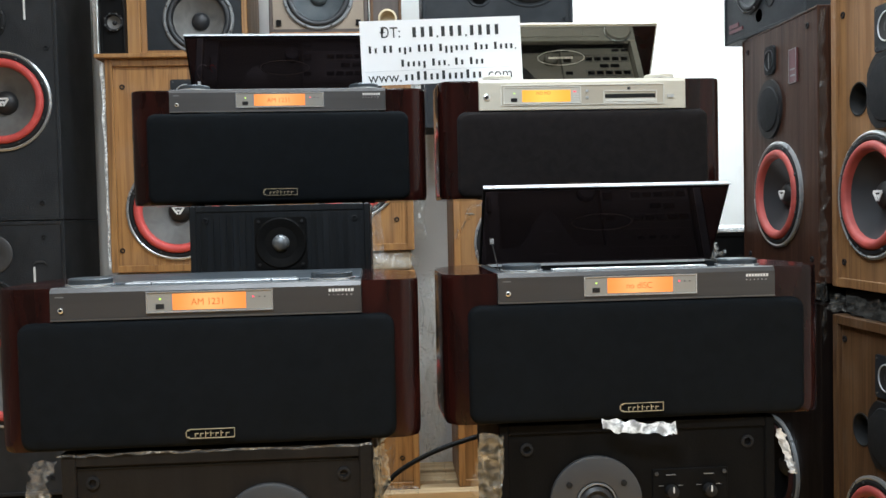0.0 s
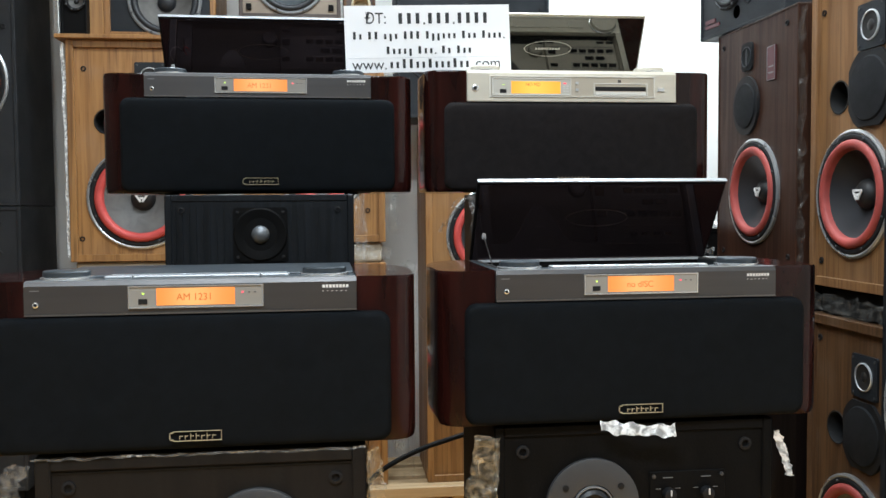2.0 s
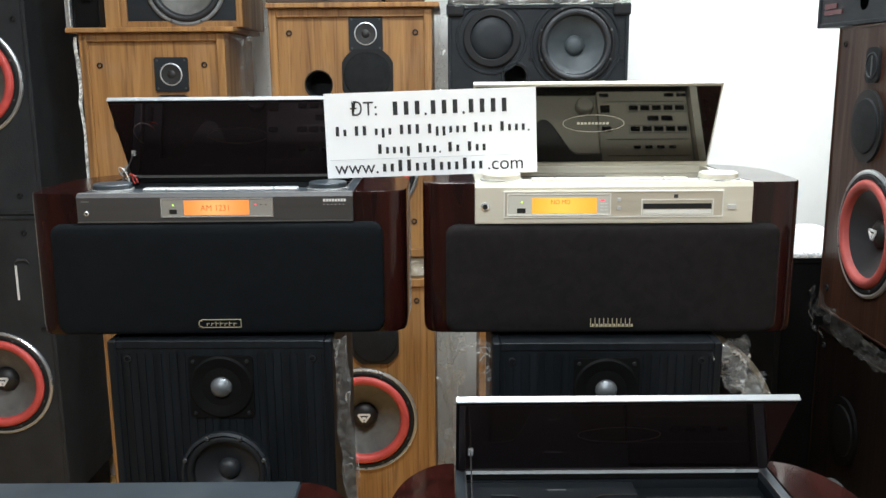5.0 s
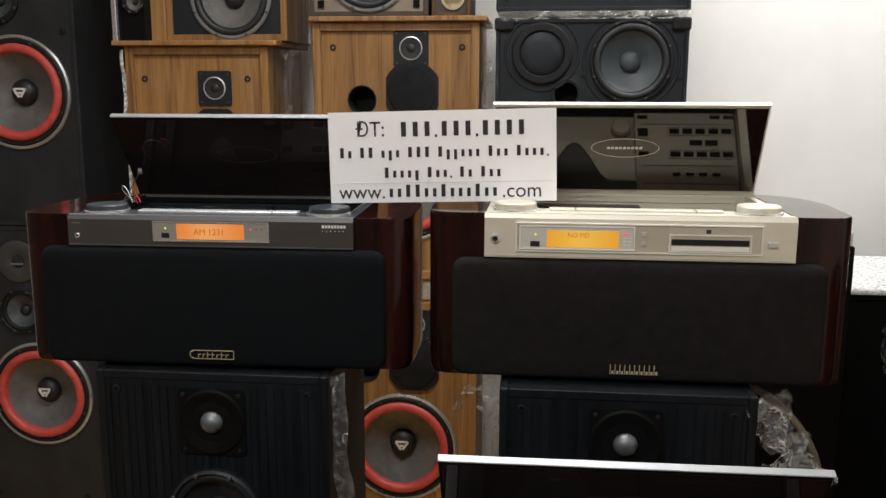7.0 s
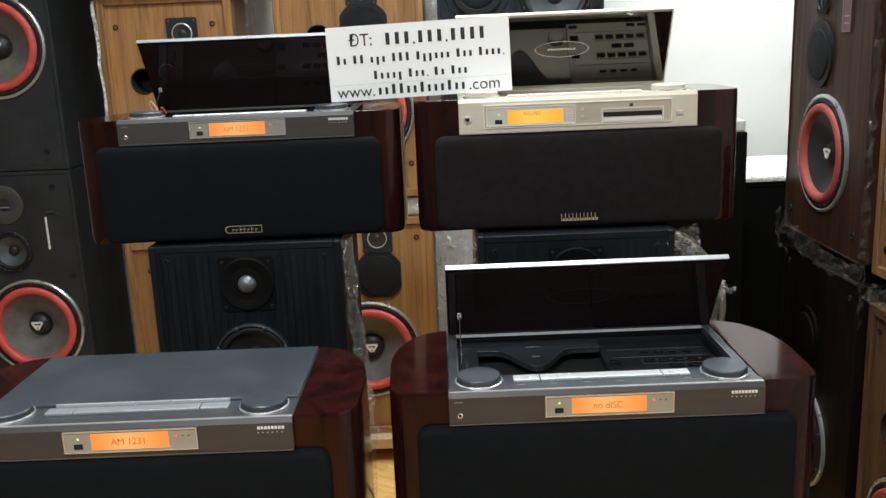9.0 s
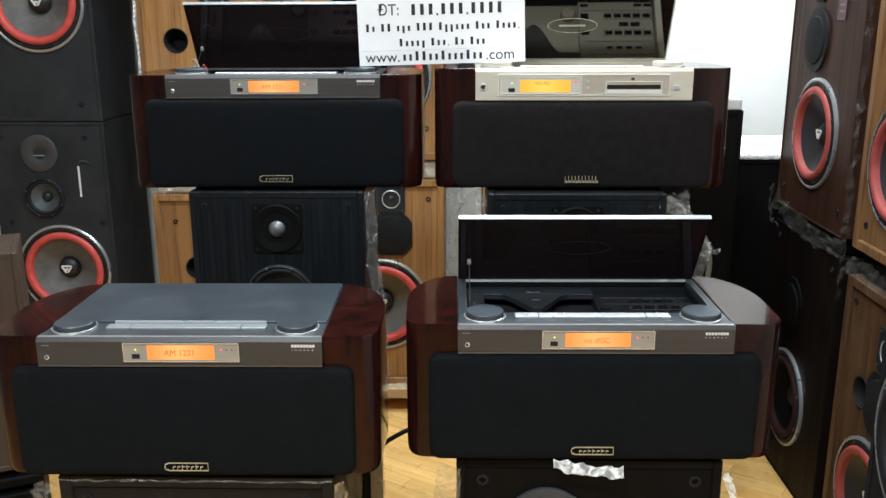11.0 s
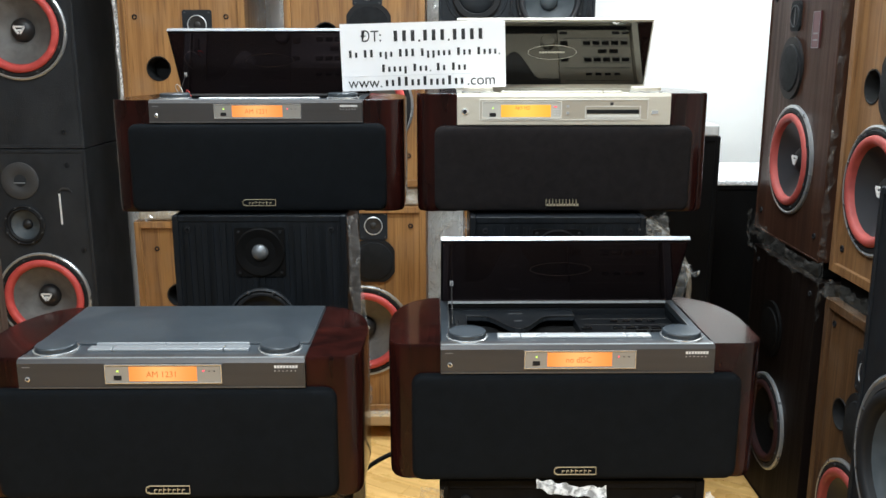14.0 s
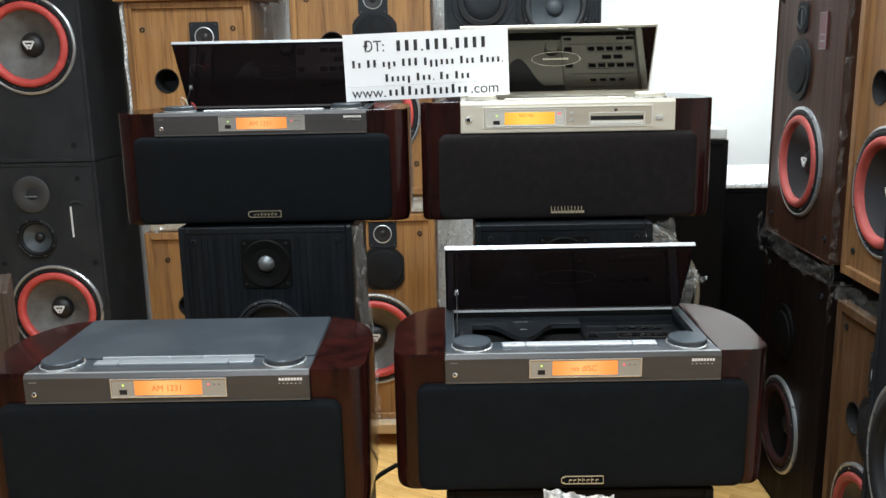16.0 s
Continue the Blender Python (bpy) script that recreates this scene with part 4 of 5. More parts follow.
def low_stand_right():
    h = Z_LOW - 0.002
    t = cabinet("monitor_speaker", pose(0.3450, 1.200, 0), 0.392, h, 0.30, BLACKVINYL, BLACKVINYL, "black monitor speaker with horn driver and level knobs", [(-0.061, h - 0.112, 0.045), (0, 0.25, 0.11)], 0.004, 0.014)
    horn_plate(t, -0.061, 0.004, h - 0.112)
    woofer(t, 0, 0.004, 0.25, 0.12, RUBBER, CONE_BLACK, CONE_BLACK, RUBBER, label="large black woofer")
    cp = part("control_panel", box(0.020, 0.128, 0.0015, 0.0045, h - 0.135, h - 0.070, 0.0008, 1), BLACKVINYL, t, "control panel with two level knobs")
    for x in (0.046, 0.100):
        k = part("knob", lathe([(0.009, 0.002), (0.0085, 0.012), (0.007, 0.013), (0, 0.013)], x, 0.002, h - 0.100, 20), RUBBER, cp, smooth=True)
        part("pointer", box(x - 0.0008, x + 0.0008, -0.013, -0.0105, h - 0.100, h - 0.092), PALEINK, k)
        part("print_bar", box(x - 0.007, x + 0.007, 0.0008, 0.0016, h - 0.0790, h - 0.0778), GREYRING, cp)
        for s in (-1, 1):
            part("print_bar", box(x + s * 0.014 - 0.0035, x + s * 0.014 + 0.0035, 0.0008, 0.0016, h - 0.094, h - 0.0931), GREYRING, cp)
    for x in (0.0255, 0.1225):
        part("screw", lathe([(0.0028, 0), (0.0028, 0.003), (0, 0.0035)], x, 0.002, h - 0.076, 8), DARKRING, cp)
    for sx in (-1, 1):
        peg(t, sx * 0.157, 0.004, h - 0.035, 0.009)
    return t


low_stand_left()
low_stand_right()

# ---- back row ----
YR = 2.84
GR = "red-coned floor speakers"
PW = ((-0.16, 0.62), (0.16, 0.62), (-0.17, 0.05), (0.17, 0.05))
# lower speakers on the pallet
red_speaker(pose(-0.663, YR, 0.086), 0.410, 0.664, 0.34, WALNUT, "walnut floor speaker with red-rimmed woofer, on the pallet", 0.178, 0.0, 0.148, (0.052, 0.545, 0.046), (0.05, 0.42, 0.07, 0.075), (-0.075, 0.412, 0.036), ((-0.137, 0.571), (0.137, 0.571), (-0.16, 0.06), (0.16, 0.06)), group=GR)
red_speaker(pose(-0.128, YR, 0.086), 0.44, 0.714, 0.34, WALNUT, "walnut floor speaker with red-rimmed woofer, on the pallet", 0.287, 0.008, 0.150, (0.047, 0.649, 0.046), (0.046, 0.530, 0.078, 0.080), (-0.09, 0.515, 0.036), ((-0.150, 0.655), (0.169, 0.648), (-0.165, 0.10), (0.165, 0.10)), group=GR)
# packing between the tiers
for x, w, z in ((-0.667, 0.38, 0.7505), (-0.118, 0.40, 0.8005)):
    tagged(part("packing_slab", box(x - w / 2, x + w / 2, YR + 0.02, YR + 0.30, z, z + 0.064, 0.008, 2), FOAM), "tan packing slab wrapped in clear film", "packing")
# upper speakers
red_speaker(pose(-0.668, YR, 0.8150), 0.396, 0.672, 0.34, WALNUT, "walnut floor speaker with red-rimmed woofer, stacked on another", 0.195, 0.010, 0.150, (0.047, 0.561, 0.046), (0.047, 0.440, 0.07, 0.075), (-0.084, 0.427, 0.036), ((-0.149, 0.586), (0.138, 0.586), (-0.165, 0.07), (0.165, 0.07)), group=GR)
red_speaker(pose(-0.128, YR, 0.8650), 0.44, 0.682, 0.34, WALNUT, "walnut floor speaker with red-rimmed woofer, stacked on another", 0.260, 0.024, 0.150, (0.041, 0.615, 0.046), (0.044, 0.503, 0.078, 0.080), (-0.091, 0.481, 0.036), ((-0.167, 0.618), (0.175, 0.618), (-0.165, 0.10), (0.165, 0.10)), group=GR)
for x0, x1, z in ((-0.892, -0.440, 1.4875), (-0.352, 0.112, 1.5475)):
    tagged(part("shelf_board", box(x0, x1, YR - 0.02, YR + 0.32, z, z + 0.013, 0.002, 1), WALNUT), "thin walnut board lying on a speaker", "board")
# speakers on the boards
t = cabinet("bookshelf_speaker", pose(-0.592, YR + 0.035, 1.501), 0.335, 0.46, 0.28, WALNUT, GREYPLASTIC, "walnut speaker with grey woofer on a board", [(0.014, 0.116, 0.1), (0.014, 0.33, 0.04)], 0.008, 0.018)
part("side_board", box(-0.2105, -0.168, 0.0, 0.28, 0.0, 0.46, 0.002, 1), WALNUT, t)
woofer(t, 0.014, 0.008, 0.116, 0.112, CONE_BLACK, CONE_GREY, CONE_BLACK, GREYRING, label="grey ringed woofer")
plate_tweeter(t, 0.014, 0.008, 0.33, 0.045)
t = cabinet("bookshelf_speaker", pose(-0.195, YR - 0.010, 1.561), 0.310, 0.42, 0.28, BROWNBOX, BEIGE, "beige fronted speaker with grey woofer on a board", [(0, 0.120, 0.1), (0.0, 0.32, 0.04)], 0.004, 0.012)
woofer(t, 0.0, 0.004, 0.120, 0.112, CONE_BLACK, CONE_BLUE, CONE_BLUE, GREYRING, label="grey ringed woofer")
plate_tweeter(t, 0.0, 0.004, 0.32, 0.04)
for sx in (-1, 1):
    part("corner_block", box(sx * 0.125 - 0.008, sx * 0.125 + 0.008, -0.002, 0.006, 0.022, 0.040), BLACKVINYL, t)
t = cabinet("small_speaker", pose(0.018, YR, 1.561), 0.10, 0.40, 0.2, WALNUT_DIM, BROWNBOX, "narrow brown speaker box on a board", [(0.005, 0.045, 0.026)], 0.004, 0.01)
part("port_tube", lathe([(0.030, 0), (0.030, 0.006), (0.024, 0.007), (0.020, -0.03), (0, -0.03)], 0.005, 0.004, 0.045, 28), CREAM, t, "tan port tube", smooth=True)
t = cabinet("slim_speaker", pose(-0.838, YR, 1.501), 0.075, 0.46, 0.2, BLACKVINYL, BLACKVINYL, "slim black speaker on a board", [(0.006, 0.10, 0.026), (0.006, 0.2, 0.026)], 0.004, 0.006)
for z in (0.10, 0.20):
    woofer(t, 0.006, 0.004, z, 0.028, RUBBER, CONE_GREY, CAP_BLACK, RUBBER, label="small driver")
tagged(part("metal_post", box(-0.884, -0.878, YR - 0.01, YR + 0.015, 1.501, 1.97, 0.001, 1, box(-0.895, -0.886, YR, YR + 0.03, 1.501, 1.97)), SILVER), "grey metal shelf post on the board", "post")


# charcoal two-way monitors on the third column
def wedge(z, label, right_big=True):
    w, h, d = 0.487, 0.297, 0.24
    t = cabinet("wall_monitor", pose(0.3785, YR, z), w, h, d, GREYPLASTIC, GREYPLASTIC, label, [(0.102, 0.190, 0.098), (-0.125, 0.210, 0.066), (-0.060, 0.108, 0.030)], 0.006, 0.010, "charcoal monitors")
    woofer(t, 0.102, 0.006, 0.190, 0.106, CONE_BLACK, CONE_BLUE, CONE_BLUE, RUBBER, label="woofer with slate cone")
    mdr = part("midrange", ring_mesh(-0.125, 0.006, 0.210, 0.078, 0.056, 0.010), RUBBER, t, "covered round midrange", smooth=True)
    part("cover", lathe([(0.057, 0.002), (0.050, 0.008), (0.030, 0.010), (0, 0.011)], -0.125, 0.006, 0.210, 36), GREYPLASTIC, mdr, smooth=True)
    port(t, -0.060, 0.006, 0.108, 0.030)
    for cx, cz, cr in ((0.102, 0.190, 0.124), (-0.125, 0.210, 0.098), (-0.060, 0.108, 0.040)):
        part("raised_collar", lathe([(cr, 0.0), (cr - 0.002, 0.003), (cr - 0.006, 0.003), (cr - 0.008, 0.0)], cx, 0.006, cz, 44), GREYPLASTIC, t, smooth=True)
    for px, pz in ((-0.215, 0.27), (0.215, 0.27), (-0.215, 0.03), (0.215, 0.03), (0.225, 0.15), (-0.02, 0.155)):
        peg(t, px, 0.006, pz, 0.006)
    for sx in (-1, 1):
        part("corner_guard", box(sx * (w / 2 - 0.02) - 0.024, sx * (w / 2 - 0.02) + 0.024, -0.006, 0.05, h - 0.03, h + 0.003, 0.006, 2), RUBBER, t, "rubber corner guard")
    return t


wedge(1.256, "charcoal two-driver monitor stacked on a walnut speaker")
wedge(1.572, "charcoal two-driver monitor on top of its twin")
tagged(part("film_sheet", box(0.14, 0.615, YR - 0.012, YR + 0.2, 1.5575, 1.5705, 0.004, 2), FILM_THICK), "folded clear film between stacked monitors", "plastic film")
t = red_speaker(pose(0.425, YR, 0.600), 0.41, 0.654, 0.30, WALNUT, "walnut speaker with slate driver in the stack", 0.28, 0.02, 0.150, pegs=((-0.16, 0.6), (0.16, 0.6)), cone=CONE_BLUE, group=GR)
cabinet("floor_speaker", pose(0.425, YR, 0.086), 0.41, 0.512, 0.30, WALNUT, WALNUT, "walnut speaker at the foot of the stack", [(0.0, 0.2, 0.05)], 0.012, 0.022, GR)

# pallet under the back row
pal = thing("pallet", pose(0, 0, 0), "raw pine pallet under the stacked speakers", "pallet")
for i, (y0, y1) in enumerate(((2.80, 2.89), (2.93, 3.02), (3.06, 3.15))):
    part("plank", box(-0.95, 0.70, y0, y1, 0.050, 0.085, 0.002, 1), PINE, pal)
for x in (-0.90, -0.30, 0.30, 0.62):
    part("block", box(x, x + 0.07, 2.815, 3.14, 0.0, 0.0495), PINE, pal)


# ---- black stack on one side ----
def black_tower(z, label):
    t = cabinet("floor_speaker", pose(-1.207, 2.860, z), 0.385, 0.876, 0.335, TOWERPAINT, TOWERPAINT, label, [(0.013, 0.375, 0.133), (-0.028, 0.625, 0.058)], 0.004, 0.012, "black tower speakers")
    woofer(t, 0.013, 0.004, 0.375, 0.148, RED, CONE_GREY, CAP_BLACK, RUBBER, True, ALU, "large woofer with a red surround")
    woofer(t, -0.028, 0.004, 0.625, 0.066, RUBBER, CONE_BLUE, CAP_BLACK, RUBBER, label="small midrange driver", name="midrange")
    tw = part("tweeter", lathe([(0.061, -0.001), (0.061, 0.004), (0.057, 0.006), (0.026, 0.004), (0.014, -0.004), (0, -0.004)], -0.030, 0.004, 0.773, 36), DARKRING, t, "round tweeter faceplate", smooth=True)
    part("phase_bar", box(-0.048, -0.012, -0.004, 0.000, 0.764, 0.768), GREYRING, tw)
    bd = part("badge", box(0.0930, 0.0982, -0.0005, 0.003, 0.628, 0.730), PALEINK, t, "slim silver badge")
    part("badge_arc", prism([(0.090, 0.736), (0.103, 0.750), (0.125, 0.750), (0.137, 0.736), (0.125, 0.744), (0.103, 0.744)], "y", -0.0005, 0.003), DARKRING, bd)
    for px, pz in ((-0.150, 0.825), (0.128, 0.825), (0.158, 0.540), (-0.150, 0.540), (0.128, 0.055), (-0.150, 0.055)):
        peg(t, px, 0.004, pz, 0.008)
    return t


black_tower(0.110, "black painted tower speaker with red-rimmed woofer")
black_tower(0.988, "black painted tower speaker stacked on its twin")
tagged(part("plinth", box(-1.385, -1.03, 2.875, 3.19, 0.0, 0.109, 0.003, 1), BLACKVINYL), "low black plinth under the tower speakers", "plinth")

# ---- side row facing across the room ----
XF = 1.082


def side(y, z, dx=0.0):
    return pose(XF + dx, y, z, 0, 0, -90)


t = red_speaker(side(2.370, 0.780), 0.462, 0.695, 0.36, ROSEWOOD, "rosewood speaker with red-rimmed woofer on a dark speaker", 0.230, 0.0, 0.137, None, (-0.045, 0.470, 0.075, 0.082), None, ((-0.195, 0.655), (0.175, 0.655), (-0.19, 0.06), (0.19, 0.06)), CONE_BLACK, GR, 0.006, 0.003, roll=RED_DULL)
hw = part("tweeter", prism(rounded(-0.072, -0.008, 0.566, 0.644, 0.016, 4), "y", -0.003, 0.004), COVER, t, "oblong horn tweeter")
part("horn_ring", lathe([(0.029, 0.004), (0.029, 0.008), (0.026, 0.0085), (0.025, 0.005)], -0.040, 0.003, 0.604, 28), GREYPLASTIC, hw, smooth=True)
part("horn_bar", box(-0.0425, -0.0375, -0.0045, -0.0025, 0.582, 0.626), DARKRING, hw)
part("horn", lathe([(0.026, 0.006), (0.016, 0.0), (0.007, -0.004), (0, -0.002)], -0.040, 0.003, 0.604, 28), CAP_BLACK, hw, smooth=True)
b = part("badge", box(0.074, 0.118, -0.0005, 0.003, 0.522, 0.612), BADGE_RED, t, "small dark red badge with a pale edge")
q = box(0.0745, 0.1175, -0.0014, 0.0, 0.6100, 0.6115)
box(0.0745, 0.1175, -0.0014, 0.0, 0.5225, 0.5240, 0, 1, q)
for x in (0.0745, 0.1160):
    box(x, x + 0.0015, -0.0014, 0.0, 0.5240, 0.6100, 0, 1, q)
part("badge_edge", q, GREYRING, b)
for z in (0.540, 0.556):
    part("badge_bar", box(0.084, 0.110, -0.0012, 0.0, z, z + 0.004), GREYRING, b)
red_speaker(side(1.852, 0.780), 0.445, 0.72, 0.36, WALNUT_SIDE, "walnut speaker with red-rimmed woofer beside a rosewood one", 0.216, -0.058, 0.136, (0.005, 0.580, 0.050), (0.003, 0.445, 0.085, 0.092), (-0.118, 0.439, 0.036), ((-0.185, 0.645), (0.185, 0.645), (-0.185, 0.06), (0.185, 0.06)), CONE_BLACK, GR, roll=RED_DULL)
# Shade low in the row is in its wood, rim, cone and midrange colours.
red_speaker(side(2.370, 0.0, 0.004), 0.462, 0.730, 0.36, DARKWOOD, "dark wood speaker with a red woofer rim, colours deepened for shade, on the floor", 0.245, -0.035, 0.132, None, (-0.045, 0.520, 0.075, 0.082), None, ((-0.19, 0.69), (0.19, 0.69)), BLACKVINYL, GR, 0.006, 0.003, roll=RED_SHADED, emblem=False, shell=BLACKVINYL)
# The darker walnut here carries the shade near the floor.
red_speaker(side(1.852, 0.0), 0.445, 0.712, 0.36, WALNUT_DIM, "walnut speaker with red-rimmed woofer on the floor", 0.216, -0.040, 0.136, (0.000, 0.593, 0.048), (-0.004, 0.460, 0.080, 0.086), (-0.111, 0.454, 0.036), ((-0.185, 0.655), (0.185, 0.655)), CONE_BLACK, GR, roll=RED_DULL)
for y, z in ((2.370, 0.7315), (1.852, 0.7135)):
    tagged(part("packing_slab", box(XF + 0.02, XF + 0.33, y - 0.20, y + 0.20, z, 0.7785, 0.006, 2), BLACKVINYL), "thin packing slab wrapped in film between speakers", "packing")
# small black box on top of the rosewood speaker
t = cabinet("bookshelf_speaker", pose(1.085, 2.47, 1.477, 0, 0, -84), 0.44, 0.26, 0.24, GREYPLASTIC, GREYPLASTIC, "black bookshelf speaker lying on the rosewood speaker", [(-0.06, 0.15, 0.08), (-0.02, 0.05, 0.018)], 0.004, 0.010)
woofer(t, -0.06, 0.004, 0.15, 0.085, RUBBER, CONE_BLACK, CONE_BLACK, RUBBER, label="black woofer")
port(t, 0.04, 0.004, 0.085, 0.020)
part("badge", box(-0.19, -0.11, 0.001, 0.005, 0.030, 0.040, 0, 1, box(-0.19, -0.135, 0.001, 0.005, 0.044, 0.056)), BADGE_RED, t, "small dark red badge")
# tall box and low box behind the champagne stereo
t = cabinet("tall_speaker", pose(0.651, 2.205, 0), 0.382, 1.088, 0.255, BLACKVINYL, BLACKVINYL, "tall plain black speaker behind the champagne stereo", [(0.0, 0.35, 0.12)], 0.004, 0.012)
woofer(t, 0.0, 0.004, 0.35, 0.13, RUBBER, CONE_BLACK, CAP_BLACK, RUBBER, label="black woofer")
tagged(part("foam_sheet", box(0.465, 0.838, 2.207, 2.455, 1.0885, 1.116, 0.004, 2), FOAMWHITE), "pale foam sheet lying on a black speaker box", "foam sheet")
t = cabinet("floor_speaker", pose(1.048, 2.62, 0), 0.404, 0.902, 0.43, BLACKVINYL, BLACKVINYL, "plain black speaker box against the wall", [], 0.004, 0.012)
tagged(part("foam_sheet", box(0.847, 1.25, 2.615, 3.05, 0.903, 0.918, 0.005, 2), FILM_WHITE), "crumpled clear film on a black speaker box", "plastic film")
# near black speaker
t = cabinet("floor_speaker", pose(0.905, 1.315, 0, 0, 0, -90), 0.39, 1.07, 0.36, BLACKPAINT, BLACKPAINT, "tall black speaker with a grey-ringed woofer", [(-0.02, 0.62, 0.14), (-0.02, 0.9, 0.04)], 0.004, 0.012)
woofer(t, -0.02, 0.004, 0.62, 0.155, RUBBER, CONE_BLUE, CONE_BLUE, DARKRING, rim=ALU, label="large grey-ringed woofer")
plate_tweeter(t, -0.02, 0.004, 0.9, 0.045)
# brown cabinet on a ribbed base at the other side
cabinet("brown_cabinet", pose(-0.789, 1.80, 0.334, 0, 0, 24) @ pose(-0.21, 0, 0), 0.42, 0.498, 0.19, BROWNBOX, BROWNBOX, "brown vinyl speaker cabinet on a ribbed black base", [], 0.002, 0.012, category="speaker box")
t = thing("ribbed_base", pose(-0.981, 1.716, 0, 0, 0, 24), "ribbed black speaker base on the floor", "speaker box")
part("body", box(-0.21, 0.205, 0.02, 0.17, 0, 0.333), BLACKVINYL, t)
for i in range(8):
    part("rib", box(-0.21, 0.205, -0.004, 0.0195, 0.012 + i * 0.040, 0.036 + i * 0.040, 0.004, 1), BLACKVINYL, t)


# ---- plastic film, cables, scraps ----
def film_strip(name, pts, width, mat, label, seed, across=(1, 0, 0), rough=0.006, n=34, k=7):
    """A crumpled ribbon of film along a line of points."""
    rnd = random.Random(seed)
    b = bmesh.new()
    ax = Vector(across).normalized()
    P = [Vector(p) for p in pts]
    rows = []
    for i in range(n):
        u = i / (n - 1) * (len(P) - 1)
        a = min(int(u), len(P) - 2)
        c = P[a].lerp(P[a + 1], u - a)
        wv = width * (0.75 + 0.5 * noise.noise(Vector((seed, i * 0.35, 0))))
        row = []
        for j in range(k):
            s = j / (k - 1) - 0.5
            q = c + ax * wv * s
            g = Vector((q.x * 70, q.y * 40, q.z * (12 if ax.x > 0.9 else 45)))
            q += Vector((noise.noise(g + Vector((seed, 0, 0))), noise.noise(g + Vector((0, seed, 5))), noise.noise(g + Vector((7, 0, seed))))) * rough * 1.9
            q += Vector((rnd.uniform(-1, 1), rnd.uniform(-1, 1), rnd.uniform(-1, 1))) * rough * 0.18
            row.append(b.verts.new(q))
        rows.append(row)
    for p, q in zip(rows, rows[1:]):
        for j in range(k - 1):
            b.faces.new((p[j], p[j + 1], q[j + 1], q[j]))
    o = part(name, b, mat, smooth=mat is FILM_WHITE, sharp=70)
    return tagged(o, label, "plastic film")


FL = "crumpled clear packing film hanging beside a speaker"
film_strip("plastic_film", [(-0.018, 1.63, 0.998), (-0.012, 1.63, 0.85), (-0.004, 1.63, 0.74), (0.004, 1.62, 0.66), (-0.01, 1.62, 0.5), (-0.01, 1.63, 0.1)], 0.030, FILM_THICK, FL, 3, rough=0.003)
film_strip("plastic_film", [(0.188, 1.63, 0.998), (0.190, 1.63, 0.90), (0.192, 1.64, 0.6), (0.19, 1.64, 0.1)], 0.022, FILM_THICK, FL, 5)
film_strip("plastic_film", [(0.540, 1.62, 0.998), (0.556, 1.63, 0.955), (0.585, 1.63, 0.91), (0.57, 1.64, 0.84), (0.55, 1.64, 0.6)], 0.066, FILM_THICK, FL, 7, rough=0.009, n=44, k=11)
film_strip("plastic_film", [(0.534, 1.605, 0.985), (0.562, 1.605, 0.945), (0.590, 1.60, 0.905), (0.592, 1.605, 0.870), (0.570, 1.61, 0.80)], 0.052, FILM_THICK, FL, 61, rough=0.008, n=44, k=11)
film_strip("plastic_film", [(0.135, 2.83, 0.80), (0.125, 2.82, 0.65), (0.135, 2.82, 0.45), (0.13, 2.83, 0.2)], 0.07, FILM, FL, 9, rough=0.012)
film_strip("plastic_film", [(0.115, 2.83, 1.54), (0.12, 2.83, 1.3), (0.118, 2.83, 0.9)], 0.035, FILM, FL, 11, rough=0.009)
film_strip("plastic_film", [(-0.425, 2.86, 1.48), (-0.415, 2.85, 1.42), (-0.42, 2.86, 1.1), (-0.42, 2.86, 0.8)], 0.05, FILM, FL, 13, rough=0.010)
film_strip("plastic_film", [(-0.352, 2.84, 1.54), (-0.350, 2.84, 1.2), (-0.35, 2.84, 0.9)], 0.022, FILM, FL, 15, rough=0.006)
film_strip("plastic_film", [(-0.874, 2.845, 1.48), (-0.872, 2.845, 1.1), (-0.872, 2.845, 0.83)], 0.012, FILM_WHITE, FL, 17, rough=0.004)
film_strip("plastic_film", [(-0.436, 1.13, 0.674), (-0.446, 1.13, 0.64), (-0.440, 1.14, 0.55), (-0.43, 1.14, 0.3)], 0.036, FILM_THICK, FL, 19, rough=0.0035)
film_strip("plastic_film", [(-0.42, 1.128, 0.679), (-0.22, 1.126, 0.680), (-0.024, 1.128, 0.679)], 0.004, FILM_THICK, "clear film edge along a speaker top", 21, (0, 0, 1), 0.0014, 50, 3)
film_strip("plastic_film", [(-0.017, 1.30, 0.676), (-0.017, 1.30, 0.4), (-0.017, 1.30, 0.05)], 0.26, FILM_TAN, "yellowed film wrapped round a speaker side", 71, (0, 1, 0), 0.0025, 30, 40)
film_strip("plastic_film", [(-0.016, 1.132, 0.676), (-0.012, 1.135, 0.6), (-0.010, 1.14, 0.4)], 0.028, FILM_TAN, "yellowed packing film hanging beside a speaker", 23, rough=0.003)
film_strip("plastic_film", [(0.140, 1.195, 0.670), (0.128, 1.19, 0.60), (0.13, 1.19, 0.5), (0.135, 1.19, 0.2)], 0.052, FILM_TAN, "yellowed packing film hanging beside a speaker", 25, rough=0.0045)
film_strip("plastic_film", [(0.290, 1.186, 0.680), (0.335, 1.176, 0.676), (0.375, 1.172, 0.673), (0.392, 1.174, 0.674)], 0.021, FILM_WHITE, "white crumpled film tucked under a stereo", 27, (0, 0.35, 1), 0.0020, 26, 8)
